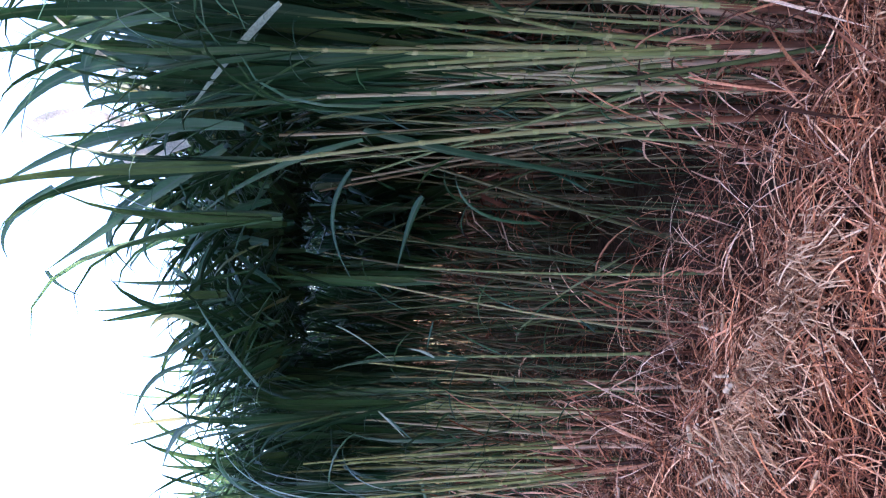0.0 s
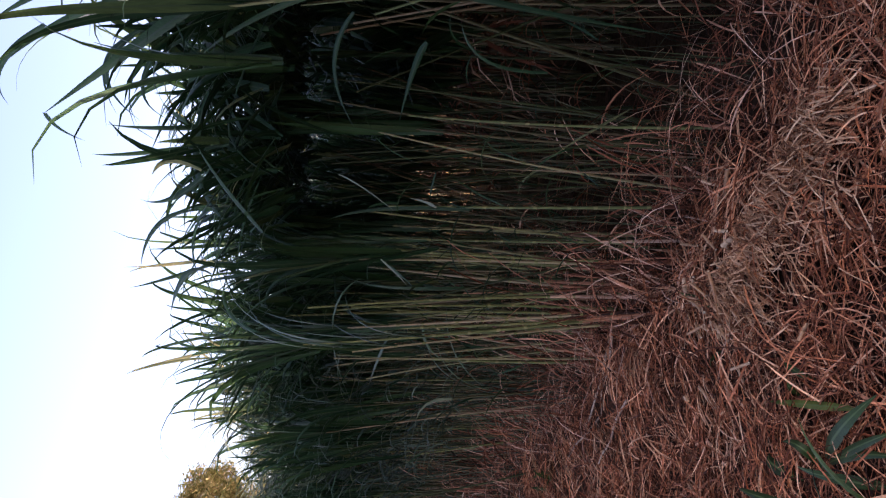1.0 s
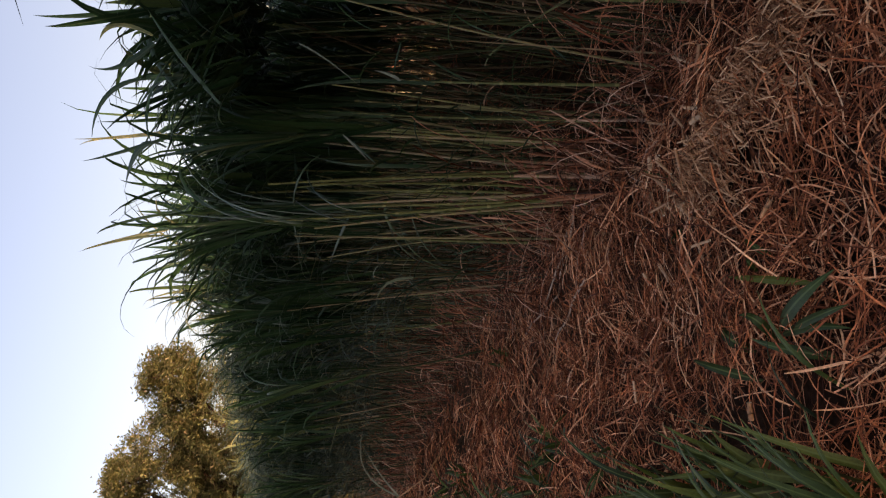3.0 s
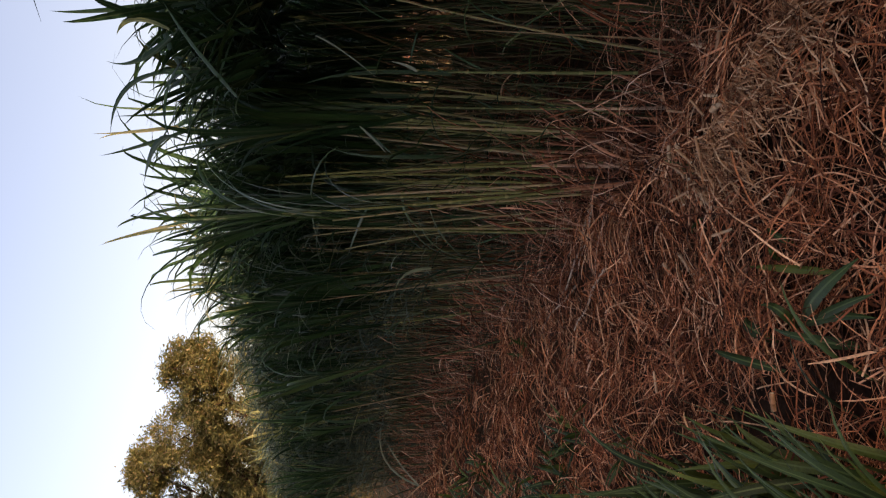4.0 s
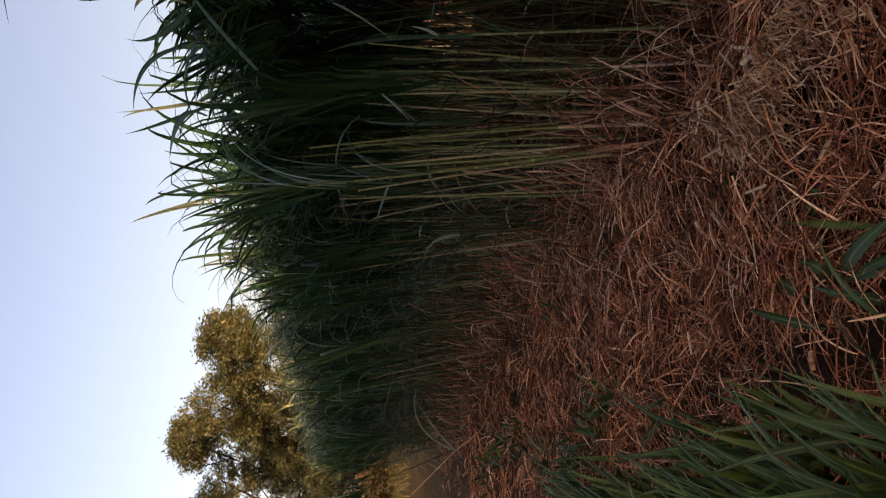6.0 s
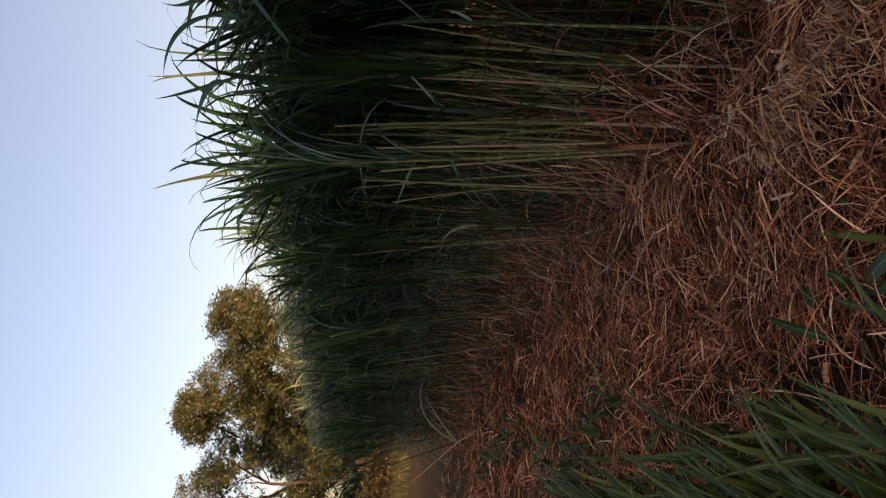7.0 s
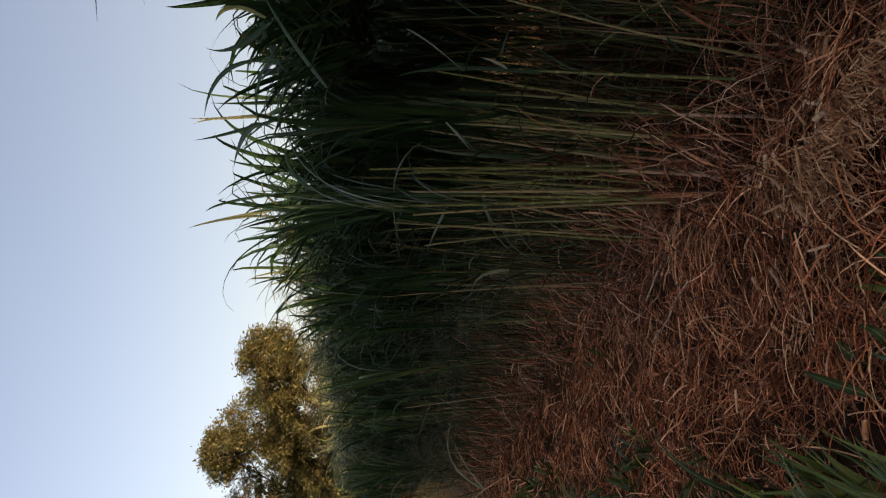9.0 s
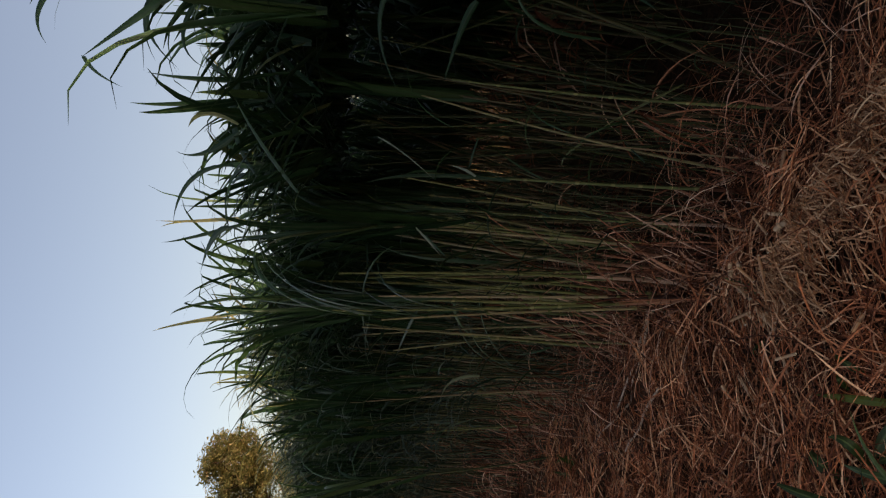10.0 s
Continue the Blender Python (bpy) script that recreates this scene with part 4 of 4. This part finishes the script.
NEAR_ARCHES_HIGH = [
    ((-0.09, 2.30, 1.97), (0.08, 2.14, 1.70), (0.22, 1.99, 1.47), 0.034, 'green'),
    ((0.22, 1.96, 1.94), (0.34, 1.83, 1.75), (0.36, 1.81, 1.52), 0.034, 'green'),
    ((0.33, 1.84, 1.81), (0.39, 1.78, 1.76), (0.44, 1.72, 1.53), 0.026, 'green'),
]
MIDDLE_ARCHES = [
    ((-0.21, 2.49, 1.92), (-0.21, 2.52, 1.81), (-0.18, 2.54, 1.62), 0.028, 'green'),
    ((-0.12, 2.42, 1.85), (-0.13, 2.46, 1.73), (-0.12, 2.49, 1.58), 0.030, 'green'),
    ((-0.50, 2.69, 1.48), (-0.30, 2.58, 1.64), (-0.02, 2.42, 1.58), 0.022, 'green'),
    ((-0.31, 2.57, 1.01), (-0.32, 2.57, 0.97), (-0.34, 2.59, 0.93), 0.018, 'faded'),
    ((-0.35, 2.61, 0.95), (-0.29, 2.56, 0.95), (-0.22, 2.52, 0.94), 0.006, 'green'),
    ((-0.16, 2.35, 1.60), (-0.29, 2.44, 1.54), (-0.43, 2.54, 1.45), 0.020, 'green'),
    ((-0.40, 2.65, 1.26), (-0.36, 2.63, 1.09), (-0.35, 2.62, 0.82), 0.026, 'green'),
    ((-0.34, 2.53, 1.80), (-0.34, 2.53, 1.72), (-0.26, 2.47, 1.61), 0.022, 'green'),
    ((-0.59, 2.73, 1.86), (-0.43, 2.59, 1.77), (-0.37, 2.55, 1.64), 0.018, 'green'),
]
MIDDLE_ARCHES_HIGH = [
    ((-0.26, 2.47, 1.75), (-0.22, 2.45, 1.70), (-0.24, 2.45, 1.61), 0.024, 'yellow'),
]
FAR_ARCHES = [
    ((-1.30, 3.63, 2.18), (-1.23, 3.57, 2.00), (-1.13, 3.49, 1.72), 0.030, 'yellow'),
    ((-1.14, 3.39, 2.05), (-1.09, 3.38, 1.95), (-1.02, 3.34, 1.72), 0.026, 'green'),
    ((-0.64, 2.84, 1.93), (-0.62, 2.87, 1.83), (-0.61, 2.91, 1.62), 0.024, 'yellow'),
    ((-0.72, 2.94, 1.96), (-0.70, 2.96, 1.86), (-0.62, 2.92, 1.66), 0.022, 'green'),
    ((-1.59, 4.05, 1.14), (-1.42, 3.85, 1.25), (-0.95, 3.27, 1.21), 0.006, 'green'),
    ((-0.67, 2.89, 0.99), (-0.62, 2.84, 1.03), (-0.55, 2.77, 1.09), 0.012, 'faded'),
    ((-1.68, 4.15, 1.17), (-0.95, 3.15, 1.26), (-0.63, 2.81, 1.16), 0.007, 'green'),
    ((-0.93, 3.16, 0.90), (-1.29, 3.61, 0.73), (-1.49, 3.90, 0.39), 0.013, 'green'),
    ((-0.96, 3.17, 0.85), (-1.24, 3.50, 0.72), (-1.41, 3.76, 0.48), 0.010, 'green'),
]
FAR_ARCHES_HIGH = [
    ((-0.76, 2.95, 0.84), (-1.05, 3.26, 0.76), (-1.33, 3.62, 0.58), 0.008, 'green'),
    ((-1.43, 3.81, 1.11), (-1.14, 3.38, 1.08), (-0.96, 3.19, 1.04), 0.013, 'green'),
    ((-0.82, 3.01, 0.31), (-0.81, 3.00, 0.24), (-0.78, 2.96, 0.20), 0.014, 'dry'),
    ((-0.82, 2.98, 1.83), (-0.63, 2.77, 1.73), (-0.62, 2.77, 1.65), 0.026, 'green'),
    ((-0.60, 2.75, 1.92), (-0.59, 2.74, 1.79), (-0.56, 2.71, 1.65), 0.022, 'yellow'),
    ((-1.25, 3.47, 2.15), (-1.14, 3.32, 1.93), (-1.10, 3.28, 1.74), 0.024, 'yellow'),
]
LOOSE_TIPS = [
    ((-0.16, 2.35, 1.89), (-0.13, 2.33, 1.95), (-0.09, 2.30, 1.97), 0.020, 'green'),
    ((-0.10, 2.33, 1.74), (0.01, 2.25, 1.80), (0.11, 2.14, 1.70), 0.020, 'green'),
    ((0.04, 2.18, 2.00), (0.12, 2.10, 1.86), (0.18, 2.03, 1.70), 0.020, 'green'),
    ((-0.07, 2.26, 2.04), (0.02, 2.18, 2.02), (0.12, 2.07, 1.87), 0.016, 'green'),
    ((0.28, 1.90, 1.75), (0.30, 1.89, 1.68), (0.31, 1.87, 1.53), 0.030, 'green'),
    ((0.29, 1.88, 1.72), (0.35, 1.82, 1.72), (0.41, 1.76, 1.67), 0.024, 'green'),
]
for leaf in LOOSE_TIPS + NEAR_ARCHES + NEAR_ARCHES_HIGH + MIDDLE_ARCHES + MIDDLE_ARCHES_HIGH + FAR_ARCHES + FAR_ARCHES_HIGH:
    arched_leaf(*leaf)
arched_leaf((0.18, 2.09, 1.98), (0.27, 1.99, 1.84), (0.25, 2.02, 1.66), 0.036, "pale")
arched_leaf((0.11, 2.17, 1.86), (0.17, 2.1, 1.74), (0.23, 2.04, 1.56), 0.038, "pale")
arched_leaf((0.47, 1.77, 1.79), (0.41, 1.84, 1.73), (0.35, 1.91, 1.61), 0.018)
# A broken leaf hangs from the near stalks, and dry ones further along.
arched_leaf((0.19, 2.20, 0.36), (0.23, 2.12, 0.84), (0.28, 2.04, 1.16), 0.030)
arched_leaf((-1.20, 3.48, 0.64), (-1.10, 3.38, 0.83), (-0.93, 3.25, 0.90), 0.015)
arched_leaf((-0.97, 3.20, 0.45), (-0.96, 3.24, 0.55), (-0.86, 3.18, 0.68), 0.018, "dry")
arched_leaf((-0.67, 2.88, 0.97), (-0.62, 2.87, 1.03), (-0.57, 2.88, 1.10), 0.022)
arched_leaf((-0.36, 2.59, 1.05), (-0.29, 2.58, 1.15), (-0.25, 2.59, 1.23), 0.010, "faded")


# ---- chopped stalks in the straw ----
def chopped(long, r):
    """A short length of cut stalk: a hollow tube with a node and pale open ends."""
    root = tagged(new("cut_stalk"), "short chopped pale stalk lying in the straw", "straw", "chopped stalks")
    wall = Shape()
    z = [0, 0.02, long * 0.5 - 0.004, long * 0.5, long * 0.5 + 0.004, long - 0.003, long]
    wall.add(*tube([(0, 0, h) for h in z], [r, r * 1.02, r, r * 1.18, r, r * 0.98, r * 0.95], 8))
    part("stalk_wall", wall, cut_mat, root)
    for h, way in ((0, 1), (long, -1)):
        end = Shape()
        end.add(*tube([(0, 0, h), (0, 0, h + way * 0.0005), (0, 0, h + way * 0.004)], [r * 0.96, r * 0.6, r * 0.15], 8))
        part("cut_end", end, pith_mat, root)
    return root


def lying(x, y, az, tilt, lift):
    return Matrix.Translation((x, y, float(ground_height(x, y)) + lift)) @ Matrix.Rotation(az, 4, "Z") @ Matrix.Rotation(math.pi / 2 - tilt, 4, "Y")


crng = np.random.default_rng(5)
pieces = [chopped(crng.uniform(0.04, 0.09), crng.uniform(0.0035, 0.0065)) for _ in range(6)]
for k in range(46):
    if crng.random() < 0.8:
        x, y = -0.48 + crng.normal(0, 0.16), 2.22 + crng.normal(0, 0.13)
    else:
        x, y = crng.uniform(-1.6, 0.5), crng.uniform(1.5, 2.6)
    m = lying(x, y, crng.normal(1.2, 0.8), crng.uniform(-0.1, 0.5), crng.uniform(0.08, 0.14))
    if k < len(pieces):
        pieces[k].matrix_basis = m
    else:
        copy_thing(pieces[crng.integers(len(pieces))], m)
